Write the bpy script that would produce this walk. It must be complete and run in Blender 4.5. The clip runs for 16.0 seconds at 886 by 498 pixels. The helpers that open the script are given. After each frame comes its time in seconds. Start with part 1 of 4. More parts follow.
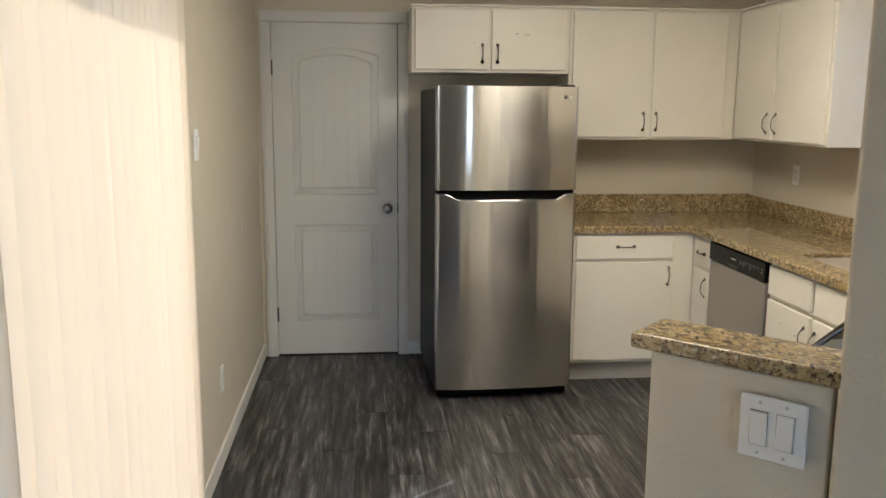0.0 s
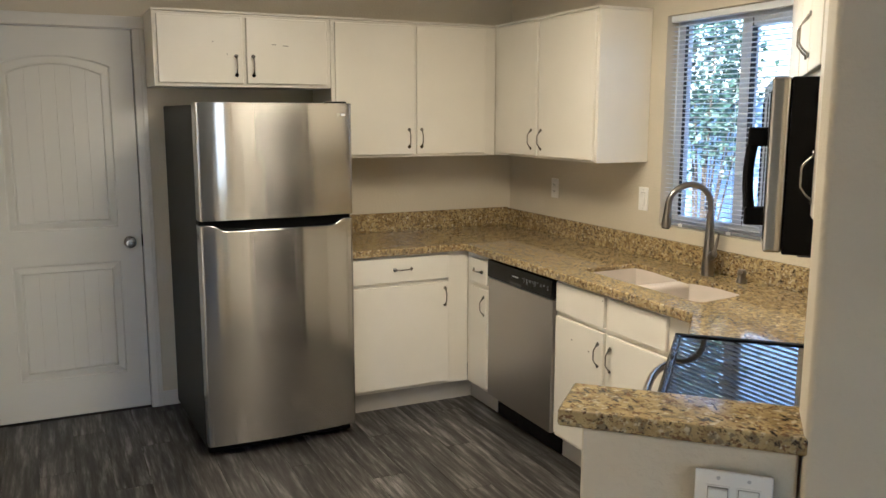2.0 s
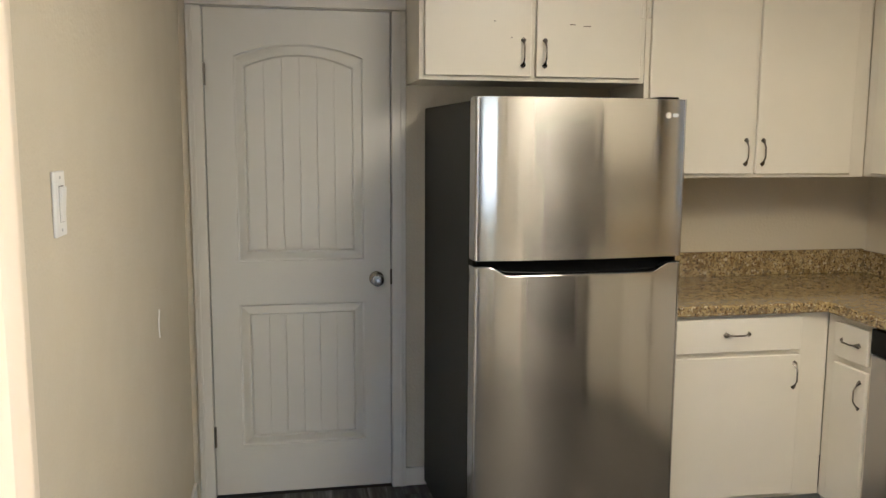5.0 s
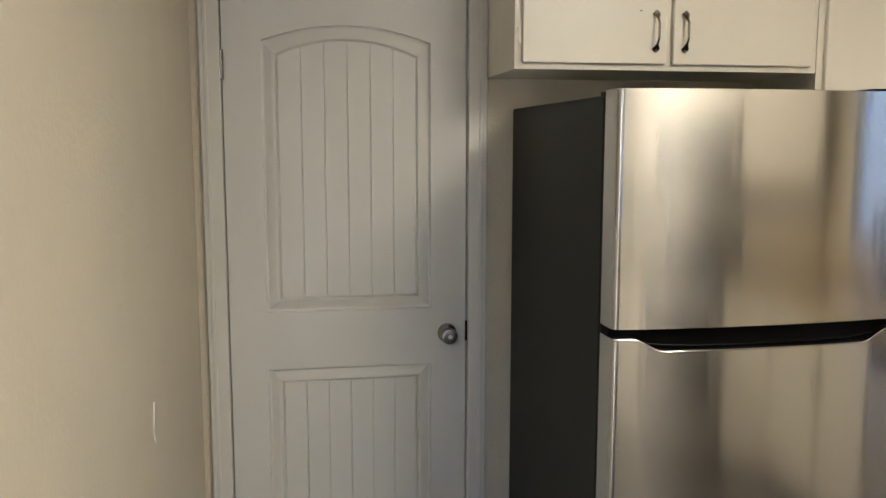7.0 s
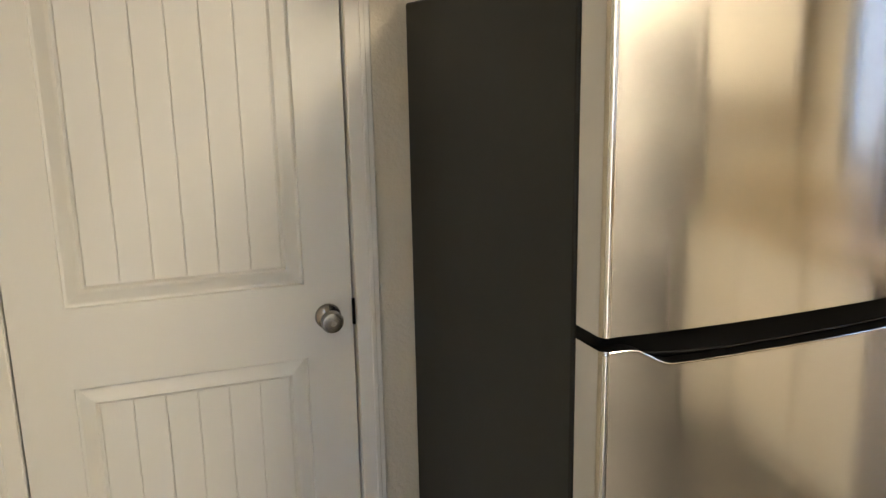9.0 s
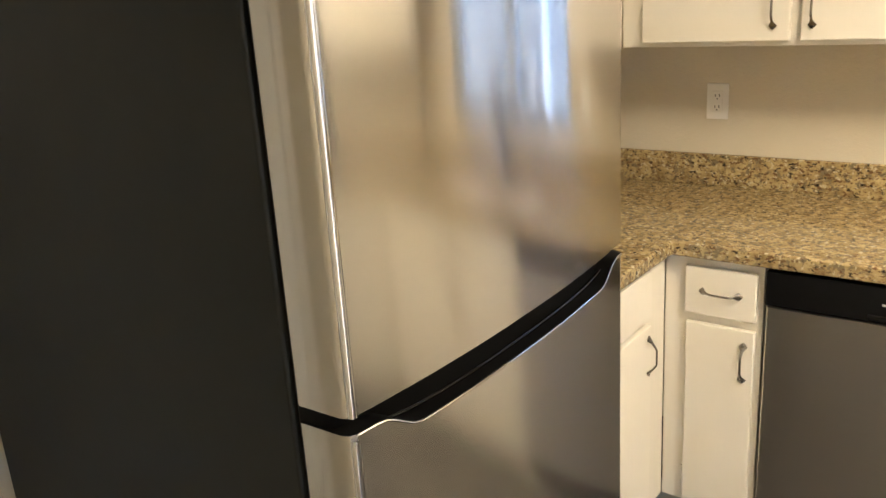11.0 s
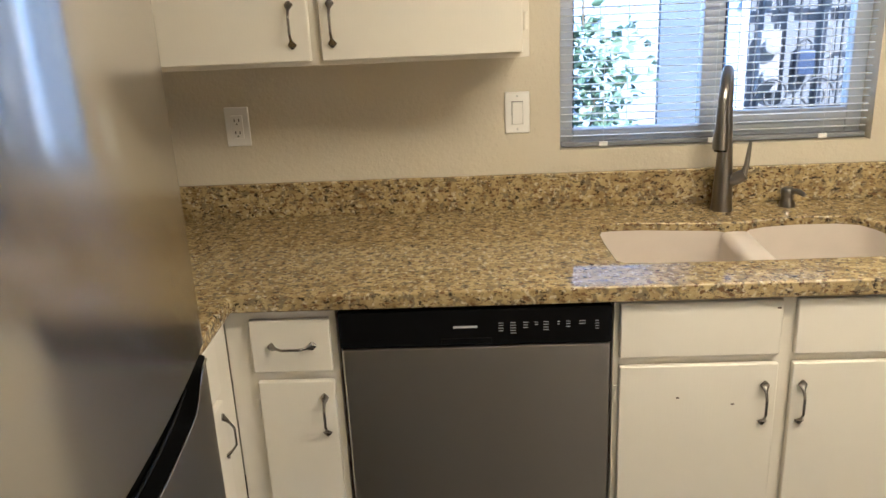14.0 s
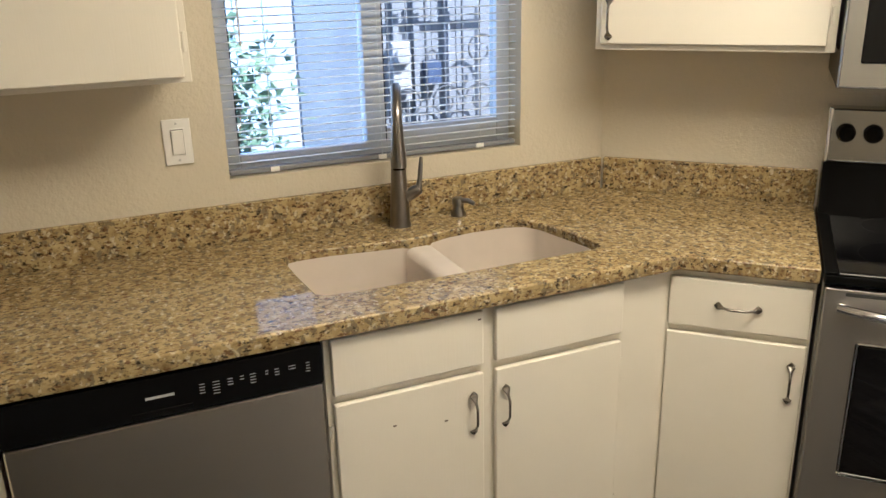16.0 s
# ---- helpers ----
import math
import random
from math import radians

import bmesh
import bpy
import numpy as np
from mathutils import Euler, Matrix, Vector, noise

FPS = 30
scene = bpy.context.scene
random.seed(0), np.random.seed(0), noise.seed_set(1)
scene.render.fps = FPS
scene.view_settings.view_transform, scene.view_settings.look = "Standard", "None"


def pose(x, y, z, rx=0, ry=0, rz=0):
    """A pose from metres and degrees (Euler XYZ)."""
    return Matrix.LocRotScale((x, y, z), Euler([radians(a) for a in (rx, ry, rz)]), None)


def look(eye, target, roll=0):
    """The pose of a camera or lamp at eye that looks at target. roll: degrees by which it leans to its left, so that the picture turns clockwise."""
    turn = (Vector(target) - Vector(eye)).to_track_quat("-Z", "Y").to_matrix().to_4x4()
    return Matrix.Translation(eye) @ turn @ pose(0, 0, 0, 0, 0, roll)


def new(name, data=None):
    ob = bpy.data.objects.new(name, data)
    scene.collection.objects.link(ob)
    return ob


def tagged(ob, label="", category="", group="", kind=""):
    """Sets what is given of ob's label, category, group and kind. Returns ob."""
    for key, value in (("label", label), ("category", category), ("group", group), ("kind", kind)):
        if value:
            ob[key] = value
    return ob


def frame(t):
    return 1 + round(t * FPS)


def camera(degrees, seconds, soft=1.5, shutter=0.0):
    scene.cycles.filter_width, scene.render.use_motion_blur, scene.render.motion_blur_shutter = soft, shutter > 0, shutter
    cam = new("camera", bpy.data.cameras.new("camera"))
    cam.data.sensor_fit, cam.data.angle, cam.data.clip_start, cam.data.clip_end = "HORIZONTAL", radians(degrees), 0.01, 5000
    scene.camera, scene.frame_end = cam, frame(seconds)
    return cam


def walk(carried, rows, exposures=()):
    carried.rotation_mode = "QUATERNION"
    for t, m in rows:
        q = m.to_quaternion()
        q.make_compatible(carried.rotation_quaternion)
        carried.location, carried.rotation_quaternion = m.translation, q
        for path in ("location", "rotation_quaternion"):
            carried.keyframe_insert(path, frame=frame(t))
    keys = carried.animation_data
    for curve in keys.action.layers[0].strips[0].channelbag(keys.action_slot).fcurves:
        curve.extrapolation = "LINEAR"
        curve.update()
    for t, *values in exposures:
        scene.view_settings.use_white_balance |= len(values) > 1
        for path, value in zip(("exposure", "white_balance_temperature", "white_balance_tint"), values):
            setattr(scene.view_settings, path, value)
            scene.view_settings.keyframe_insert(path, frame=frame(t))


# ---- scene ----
cam = camera(56.2, 16.0)
PATH = [
    (0, (0.643, -5.176, 1.575), (0.83, -3.214, 1.237), 0.4),
    (0.5, (0.591, -5.084, 1.601), (0.936, -3.143, 1.264), 0.3),
    (1, (0.539, -4.95, 1.617), (1.045, -3.044, 1.284), 0.2),
    (1.5, (0.462, -4.838, 1.621), (1.174, -2.998, 1.296), 0.2),
    (2, (0.411, -4.749, 1.628), (1.258, -2.966, 1.309), 0.1),
    (2.5, (0.392, -4.626, 1.624), (1.285, -2.864, 1.311), 0.2),
    (3, (0.396, -4.47, 1.614), (1.295, -2.71, 1.309), 0.2),
    (3.5, (0.355, -4.277, 1.606), (1.198, -2.488, 1.312), 0.3),
    (4, (0.355, -4.066, 1.595), (1.022, -2.203, 1.306), 0.4),
    (4.5, (0.418, -3.813, 1.579), (0.886, -1.888, 1.305), 0.2),
    (5, (0.415, -3.53, 1.548), (0.781, -1.582, 1.283), 0.3),
    (5.2, (0.414, -3.415, 1.549), (0.747, -1.461, 1.284), 0.3),
    (7.3, (0.348, -2.503, 1.56), (0.657, -0.543, 1.311), -0.0),
    (7.5, (0.366, -2.406, 1.559), (0.672, -0.447, 1.297), -0.0),
    (8, (0.412, -2.185, 1.569), (0.727, -0.235, 1.253), -0.2),
    (8.5, (0.449, -2.03, 1.578), (0.835, -0.11, 1.172), -0.8),
    (9, (0.419, -1.905, 1.555), (1.061, -0.066, 1.101), -1.1),
    (9.5, (0.435, -1.812, 1.545), (1.314, -0.085, 1.051), -0.9),
    (9.7, (0.438, -1.765, 1.536), (1.421, -0.099, 1.029), -1.8),
    (11.8, (0.466, -1.403, 1.611), (2.154, -0.525, 0.996), -3.4),
    (12, (0.485, -1.396, 1.606), (2.205, -0.587, 0.985), -3.5),
    (12.5, (0.548, -1.348, 1.598), (2.342, -0.735, 0.961), -3.3),
    (13, (0.617, -1.312, 1.586), (2.468, -0.897, 0.951), -3.2),
    (13.5, (0.685, -1.276, 1.601), (2.564, -1.045, 0.956), -2.9),
    (14, (0.737, -1.246, 1.614), (2.629, -1.158, 0.972), -2.7),
    (14.5, (0.786, -1.203, 1.625), (2.676, -1.309, 0.98), -2.4),
    (15, (0.823, -1.18, 1.636), (2.689, -1.497, 0.989), -2.1),
    (15.5, (0.866, -1.155, 1.638), (2.679, -1.694, 0.988), -1.6),
    (16, (0.913, -1.145, 1.634), (2.647, -1.897, 0.981), -1.3),
]
EXPOSURES = [(0, 2.8, 5200, 10), (0.5, 2.46, 5380, 10), (1.5, 2.9, 5400, 10), (2.5, 2.82, 5280, 10), (5, 2.94, 5320, 10), (7.5, 3.02, 5260, 10), (8.5, 3.42, 5400, 10), (9.0, 3.64, 5750, 10), (9.4, 3.62, 6050, 10), (11.9, 3.74, 5600, 10), (12.5, 3.55, 5600, 10), (14, 2.98, 5430, 10), (16, 2.8, 5480, 10)]
walk(cam, [(t, look(eye, target, roll)) for t, eye, target, roll in PATH], EXPOSURES)

# ---- world and light ----
world = bpy.data.worlds.new("sky")
scene.world = world
world.use_nodes = True
wt = world.node_tree
sky = wt.nodes.new("ShaderNodeTexSky")
sky.sky_type = "NISHITA"
sky.sun_disc = False
sky.sun_elevation = radians(50)
sky.sun_rotation = radians(233)
wt.nodes["Background"].inputs["Strength"].default_value = 0.15
wt.links.new(sky.outputs["Color"], wt.nodes["Background"].inputs["Color"])

sun = new("sun", bpy.data.lights.new("sun", "SUN"))
sun.data.energy, sun.data.angle, sun.data.color = 3.4, radians(0.5), (1.0, 0.95, 0.88)
sun.matrix_world = look((-8, -6, 12), (0, 0, 0))


def area(name, m, sx, sy, watts, color):
    d = bpy.data.lights.new(name, "AREA")
    d.shape, d.size, d.size_y, d.energy, d.color = "RECTANGLE", sx, sy, watts, color
    ob = new(name, d)
    ob.matrix_world = m
    return ob


W = 3.155           # window wall
CX, CY = 3.155, -2.69   # corner where the diagonal wall begins
CEIL = 2.44
WIN = (-2.388, -1.492, 1.088, 2.10)   # window opening: y from, y to, z from, z to
PATIO = (-4.45, -2.42, 0.03, 2.08)   # patio door opening in the left wall

SOUTH = (1.58, 3.62, 0.06, 2.05)     # added, unseen glazed door in the south wall: x from, x to, z from, z to

# sky light through the patio door, and a fill lamp in the added south door
area("patio_daylight", look((-0.16, -3.43, 1.05), (3, -3.43, 1.0)), 2.0, 2.0, 0.2, (1.0, 0.88, 0.70))
area("south_fill", look((2.6, -9.12, 1.05), (2.6, 0, 1.05)), 2.0, 1.95, 0.6, (1.0, 0.98, 0.96))
# the kitchen's ceiling light
area("kitchen_lamp", pose(1.66, -2.25, 2.318), 0.42, 1.16, 3.0, (1.0, 0.79, 0.51))

# ---- materials ----
def mat(name):
    m = bpy.data.materials.new(name)
    m.use_nodes = True
    return m, m.node_tree, m.node_tree.nodes["Principled BSDF"]


def link(nt, a, b):
    nt.links.new(a, b)


def coords(nt, scale=(1, 1, 1), kind="Object"):
    tc = nt.nodes.new("ShaderNodeTexCoord")
    mp = nt.nodes.new("ShaderNodeMapping")
    mp.inputs["Scale"].default_value = scale
    link(nt, tc.outputs[kind], mp.inputs["Vector"])
    return mp.outputs["Vector"]


def world_coords(nt, scale=(1, 1, 1)):
    g = nt.nodes.new("ShaderNodeNewGeometry")
    mp = nt.nodes.new("ShaderNodeMapping")
    mp.inputs["Scale"].default_value = scale
    link(nt, g.outputs["Position"], mp.inputs["Vector"])
    return mp.outputs["Vector"]


def noise_tex(nt, vec, scale, detail=4, rough=0.55):
    n = nt.nodes.new("ShaderNodeTexNoise")
    n.inputs["Scale"].default_value, n.inputs["Detail"].default_value, n.inputs["Roughness"].default_value = scale, detail, rough
    link(nt, vec, n.inputs["Vector"])
    return n.outputs["Fac"]


def ramp(nt, fac, stops):
    r = nt.nodes.new("ShaderNodeValToRGB")
    e = r.color_ramp.elements
    while len(e) < len(stops):
        e.new(0.5)
    for el, (p, c) in zip(e, stops):
        el.position, el.color = p, (*c, 1) if len(c) == 3 else c
    link(nt, fac, r.inputs["Fac"])
    return r.outputs["Color"]


def mix(nt, fac, a, b):
    m = nt.nodes.new("ShaderNodeMix")
    m.data_type = "RGBA"
    for s, v in ((m.inputs["Factor"], fac), (m.inputs["A"], a), (m.inputs["B"], b)):
        if hasattr(v, "is_linked"):
            link(nt, v, s)
        else:
            s.default_value = v if not isinstance(v, tuple) else (*v, 1)
    return m.outputs["Result"]


def bump(nt, bsdf, height, strength, dist):
    b = nt.nodes.new("ShaderNodeBump")
    b.inputs["Strength"].default_value, b.inputs["Distance"].default_value = strength, dist
    link(nt, height, b.inputs["Height"])
    link(nt, b.outputs["Normal"], bsdf.inputs["Normal"])


def painted(name, color, rough=0.5, peel=0.0, peel_scale=120, blotch=0.05, grain=0.0):
    m, nt, b = mat(name)
    v = world_coords(nt)
    f = noise_tex(nt, v, 3.5, 5)
    lo = tuple(c * (1 - blotch) for c in color)
    hi = tuple(min(1, c * (1 + blotch)) for c in color)
    col = ramp(nt, f, [(0.3, lo), (0.7, hi)])
    link(nt, col, b.inputs["Base Color"])
    f2 = noise_tex(nt, v, 9, 4)
    rr = ramp(nt, f2, [(0.3, (rough - 0.07,) * 3), (0.75, (rough + 0.07,) * 3)])
    link(nt, rr, b.inputs["Roughness"])
    if peel:
        bump(nt, b, noise_tex(nt, v, peel_scale, 3, 0.6), peel, 0.004)
    elif grain:
        bump(nt, b, noise_tex(nt, world_coords(nt, (1, 1, 0.05)), 260, 3), grain, 0.001)
    return m


def plain(name, color, rough=0.5, metal=0.0, vary=0.06):
    m, nt, b = mat(name)
    f = noise_tex(nt, coords(nt), 14, 4)
    lo, hi = tuple(c * (1 - vary) for c in color), tuple(min(1, c * (1 + vary)) for c in color)
    link(nt, ramp(nt, f, [(0.3, lo), (0.7, hi)]), b.inputs["Base Color"])
    b.inputs["Roughness"].default_value, b.inputs["Metallic"].default_value = rough, metal
    return m


WALL = painted("wall_paint", (0.60, 0.545, 0.43), 0.6, 0.55, 80, 0.02)
CEILING = painted("ceiling_paint", (0.74, 0.72, 0.67), 0.75, 0.5, 60, 0.02)
TRIM = painted("trim_paint", (0.70, 0.68, 0.63), 0.4, 0, grain=0.12, blotch=0.02)
CAB = painted("cabinet_paint", (0.76, 0.72, 0.63), 0.38, 0, grain=0.25, blotch=0.025)
CAB_IN = painted("face_frame_paint", (0.74, 0.70, 0.61), 0.42, 0, grain=0.2, blotch=0.03)
DOORP = painted("door_paint", (0.68, 0.67, 0.63), 0.42, 0, grain=0.2, blotch=0.02)
PLATE = plain("plate_plastic", (0.80, 0.79, 0.76), 0.3, 0, 0.02)
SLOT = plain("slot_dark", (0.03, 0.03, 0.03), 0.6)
PEWTER = plain("pewter", (0.28, 0.26, 0.235), 0.26, 1.0, 0.2)
CHROME = plain("chrome", (0.72, 0.72, 0.72), 0.12, 1.0, 0.03)
NICKEL = plain("brushed_nickel", (0.25, 0.235, 0.22), 0.28, 1.0, 0.06)
BLACK = plain("black_plastic", (0.005, 0.005, 0.0055), 0.22, 0, 0.1)
BLACK.node_tree.nodes["Principled BSDF"].inputs["Specular IOR Level"].default_value = 0.13
BLACKG = plain("black_glass", (0.004, 0.004, 0.005), 0.02, 0, 0.05)
COOKTOP = plain("ceramic_glass", (0.004, 0.004, 0.005), 0.015, 0, 0.05)
COOKTOP.node_tree.nodes["Principled BSDF"].inputs["IOR"].default_value = 1.8
RECESS = plain("recess_black", (0.003, 0.003, 0.003), 0.5, 0, 0.05)
RECESS.node_tree.nodes["Principled BSDF"].inputs["Specular IOR Level"].default_value = 0.06
# fridge door rubber; also the dark strips for shade in the window frame
RUBBER_AND_SHADE = plain("rubber_and_shade", (0.01, 0.01, 0.01), 0.6)
CASE = plain("fridge_case_paint", (0.013, 0.0135, 0.0115), 0.5, 0.0, 0.08)
SINKM = plain("sink_composite", (0.66, 0.59, 0.52), 0.35, 0, 0.03)
ALU = plain("window_frame_vinyl", (0.55, 0.58, 0.62), 0.4, 0.0, 0.04)
SLATM = plain("blind_slat_white", (0.72, 0.75, 0.78), 0.45, 0, 0.02)
INK = plain("pale_print", (0.5, 0.5, 0.5), 0.5, 0, 0.02)
SHADOW_LINE = plain("rocker_shadow_grey", (0.22, 0.21, 0.19), 0.6)
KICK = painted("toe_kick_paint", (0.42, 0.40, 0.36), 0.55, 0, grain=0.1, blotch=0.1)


def steel(name, color, rough, horizontal=True, aniso=1.0, spin=0.25, core=0.0):
    """Brushed steel; core is the roughness of a second, sharper lobe under the wide one."""
    m, nt, b = mat(name)
    v = coords(nt, (1.5, 1.5, 220) if horizontal else (220, 220, 1.5))
    f = noise_tex(nt, v, 3, 5, 0.7)
    link(nt, ramp(nt, f, [(0.25, tuple(c * 0.985 for c in color)), (0.8, tuple(min(1, c * 1.012) for c in color))]), b.inputs["Base Color"])
    link(nt, ramp(nt, f, [(0.2, (rough * 0.99,) * 3), (0.8, (rough * 1.01,) * 3)]), b.inputs["Roughness"])
    b.inputs["Metallic"].default_value = 1.0
    b.inputs["Anisotropic"].default_value = aniso
    b.inputs["Anisotropic Rotation"].default_value = spin
    t = nt.nodes.new("ShaderNodeTangent")
    t.direction_type, t.axis = "RADIAL", "Z"
    link(nt, t.outputs["Tangent"], b.inputs["Tangent"])
    if core:
        b2 = nt.nodes.new("ShaderNodeBsdfPrincipled")
        b2.inputs["Metallic"].default_value, b2.inputs["Roughness"].default_value = 1.0, core
        b2.inputs["Anisotropic"].default_value, b2.inputs["Anisotropic Rotation"].default_value = aniso, spin
        b2.inputs["Base Color"].default_value = (*color, 1)
        link(nt, t.outputs["Tangent"], b2.inputs["Tangent"])
        both = nt.nodes.new("ShaderNodeMixShader")
        both.inputs["Fac"].default_value = 0.66
        link(nt, b.outputs["BSDF"], both.inputs[1])
        link(nt, b2.outputs["BSDF"], both.inputs[2])
        link(nt, both.outputs["Shader"], nt.nodes["Material Output"].inputs["Surface"])
    return m


STEEL = steel("brushed_steel", (0.54, 0.525, 0.50), 0.27, core=0.10)
CASE.node_tree.nodes["Principled BSDF"].inputs["Specular IOR Level"].default_value = 0.25
STEEL_D = steel("brushed_steel_dark", (0.42, 0.40, 0.38), 0.33, True, 0.7)


def granite_material():
    m, nt, b = mat("granite")
    v = world_coords(nt)
    big = noise_tex(nt, v, 24, 5, 0.65)
    base = ramp(nt, big, [(0.32, (0.21, 0.145, 0.062)), (0.5, (0.385, 0.29, 0.137)), (0.7, (0.53, 0.42, 0.21))])
    grey = ramp(nt, noise_tex(nt, v, 50, 4, 0.6), [(0.53, (0, 0, 0)), (0.60, (1, 1, 1))])
    c1 = mix(nt, grey, base, (0.20, 0.16, 0.095))
    pale = ramp(nt, noise_tex(nt, world_coords(nt, (1, 1.2, 1.3)), 62, 3, 0.52), [(0.58, (0, 0, 0)), (0.66, (1, 1, 1))])
    c2 = mix(nt, pale, c1, (0.56, 0.48, 0.32))
    brown = ramp(nt, noise_tex(nt, world_coords(nt, (1, 0.6, 1.1)), 104, 4, 0.65), [(0.55, (0, 0, 0)), (0.60, (1, 1, 1))])
    c3 = mix(nt, brown, c2, (0.15, 0.085, 0.04))
    dark = ramp(nt, noise_tex(nt, world_coords(nt, (1.15, 0.55, 1)), 86, 5, 0.67), [(0.562, (0, 0, 0)), (0.63, (1, 1, 1))])
    c4 = mix(nt, dark, c3, (0.028, 0.021, 0.016))
    link(nt, c4, b.inputs["Base Color"])
    link(nt, ramp(nt, dark, [(0.0, (0.06,) * 3), (1.0, (0.14,) * 3)]), b.inputs["Roughness"])
    return m


GRANITE = granite_material()


def plank_material():
    m, nt, b = mat("vinyl_plank")
    oi = nt.nodes.new("ShaderNodeObjectInfo")
    off = nt.nodes.new("ShaderNodeVectorMath")
    off.operation = "ADD"
    g = nt.nodes.new("ShaderNodeNewGeometry")
    sc = nt.nodes.new("ShaderNodeVectorMath")
    sc.operation = "SCALE"
    sc.inputs["Scale"].default_value = 37.0
    cmb = nt.nodes.new("ShaderNodeCombineXYZ")
    for s in ("X", "Y", "Z"):
        link(nt, oi.outputs["Random"], cmb.inputs[s])
    link(nt, cmb.outputs["Vector"], sc.inputs["Vector"])
    link(nt, g.outputs["Position"], off.inputs[0])
    link(nt, sc.outputs["Vector"], off.inputs[1])
    mp = nt.nodes.new("ShaderNodeMapping")
    mp.inputs["Scale"].default_value = (22, 1.7, 1)
    link(nt, off.outputs["Vector"], mp.inputs["Vector"])
    streak = noise_tex(nt, mp.outputs["Vector"], 1.6, 7, 0.65)
    col = ramp(nt, streak, [(0.35, (0.012, 0.011, 0.0105)), (0.45, (0.030, 0.027, 0.025)), (0.54, (0.066, 0.061, 0.057)), (0.66, (0.19, 0.178, 0.168))])
    tone = ramp(nt, oi.outputs["Random"], [(0, (0.65,) * 3), (1, (1.25,) * 3)])
    mm = nt.nodes.new("ShaderNodeMix")
    mm.data_type, mm.blend_type = "RGBA", "MULTIPLY"
    mm.inputs["Factor"].default_value = 1.0
    link(nt, col, mm.inputs["A"])
    link(nt, tone, mm.inputs["B"])
    link(nt, mm.outputs["Result"], b.inputs["Base Color"])
    link(nt, ramp(nt, streak, [(0.3, (0.48,) * 3), (0.7, (0.36,) * 3)]), b.inputs["Roughness"])
    bump(nt, b, streak, 0.15, 0.002)
    return m


PLANK = plank_material()

mg, ntg, bg = mat("window_glass")
bg.inputs["Transmission Weight"].default_value, bg.inputs["Roughness"].default_value, bg.inputs["IOR"].default_value = 1.0, 0.0, 1.05
GLASS = mg

mv, ntv, bv = mat("vertical_blind_vinyl")
bv.inputs["Base Color"].default_value = (0.80, 0.75, 0.66, 1)
bv.inputs["Roughness"].default_value = 0.5
tr = ntv.nodes.new("ShaderNodeBsdfTranslucent")
tr.inputs["Color"].default_value = (0.80, 0.69, 0.54, 1)
mx = ntv.nodes.new("ShaderNodeMixShader")
mx.inputs["Fac"].default_value = 0.36
link(ntv, bv.outputs["BSDF"], mx.inputs[1])
link(ntv, tr.outputs["BSDF"], mx.inputs[2])
link(ntv, mx.outputs["Shader"], ntv.nodes["Material Output"].inputs["Surface"])
VBLIND = mv

ml, ntl, bl = mat("lamp_diffuser")
bl.inputs["Emission Color"].default_value = (1.0, 0.79, 0.51, 1)
bl.inputs["Emission Strength"].default_value = 2.0
LAMPM = ml


# ---- mesh helpers ----
def box(bm, x0, x1, y0, y1, z0, z1, bev=0.0, seg=2):
    r = bmesh.ops.create_cube(bm, size=1.0)
    vs = r["verts"]
    for v in vs:
        v.co = Vector((x0 + (v.co.x + 0.5) * (x1 - x0), y0 + (v.co.y + 0.5) * (y1 - y0), z0 + (v.co.z + 0.5) * (z1 - z0)))
    if bev:
        es = list({e for v in vs for e in v.link_edges})
        bmesh.ops.bevel(bm, geom=es, offset=bev, segments=seg, profile=0.5, affect="EDGES")
    return bm


def nb(x0, x1, y0, y1, z0, z1, bev=0.0, seg=2):
    return box(bmesh.new(), x0, x1, y0, y1, z0, z1, bev, seg)


def mesh_of(name, bm, material, smooth=True):
    """Link-ready mesh; smooth faces get area-weighted normals, so that wide flat faces stay flat beside rounded edges."""
    bmesh.ops.recalc_face_normals(bm, faces=bm.faces[:])
    bm.normal_update()
    normals, rounded = [], False
    if smooth:
        for f in bm.faces:
            n = f.normal
            for lp in f.loops:
                v = Vector((0, 0, 0))
                for g in lp.vert.link_faces:
                    d = n.dot(g.normal)
                    if d > 0.62:
                        v += g.normal * g.calc_area()
                        rounded = rounded or d < 0.9999
                normals.append(v.normalized() if v.length > 1e-12 else n.copy())
    me = bpy.data.meshes.new(name)
    bm.to_mesh(me)
    bm.free()
    me.materials.append(material)
    if smooth:
        for p in me.polygons:
            p.use_smooth = True
        if rounded:
            me.normals_split_custom_set(normals)
        else:
            me.set_sharp_from_angle(angle=radians(50))
    return me


def part(name, bm, material, parent, label="", smooth=True):
    ob = new(name, mesh_of(name, bm, material, smooth))
    ob.parent = parent
    if label:
        ob["label"] = label
    return ob


def thing(name, m, label, category, group="", kind=""):
    ob = new(name)
    ob.matrix_world = m
    ob.empty_display_size = 0.1
    return tagged(ob, label, category, group, kind)


def solid(name, bm, material, label="", category="", group="", kind="structure", smooth=True):
    return tagged(new(name, mesh_of(name, bm, material, smooth)), label, category, group, kind)


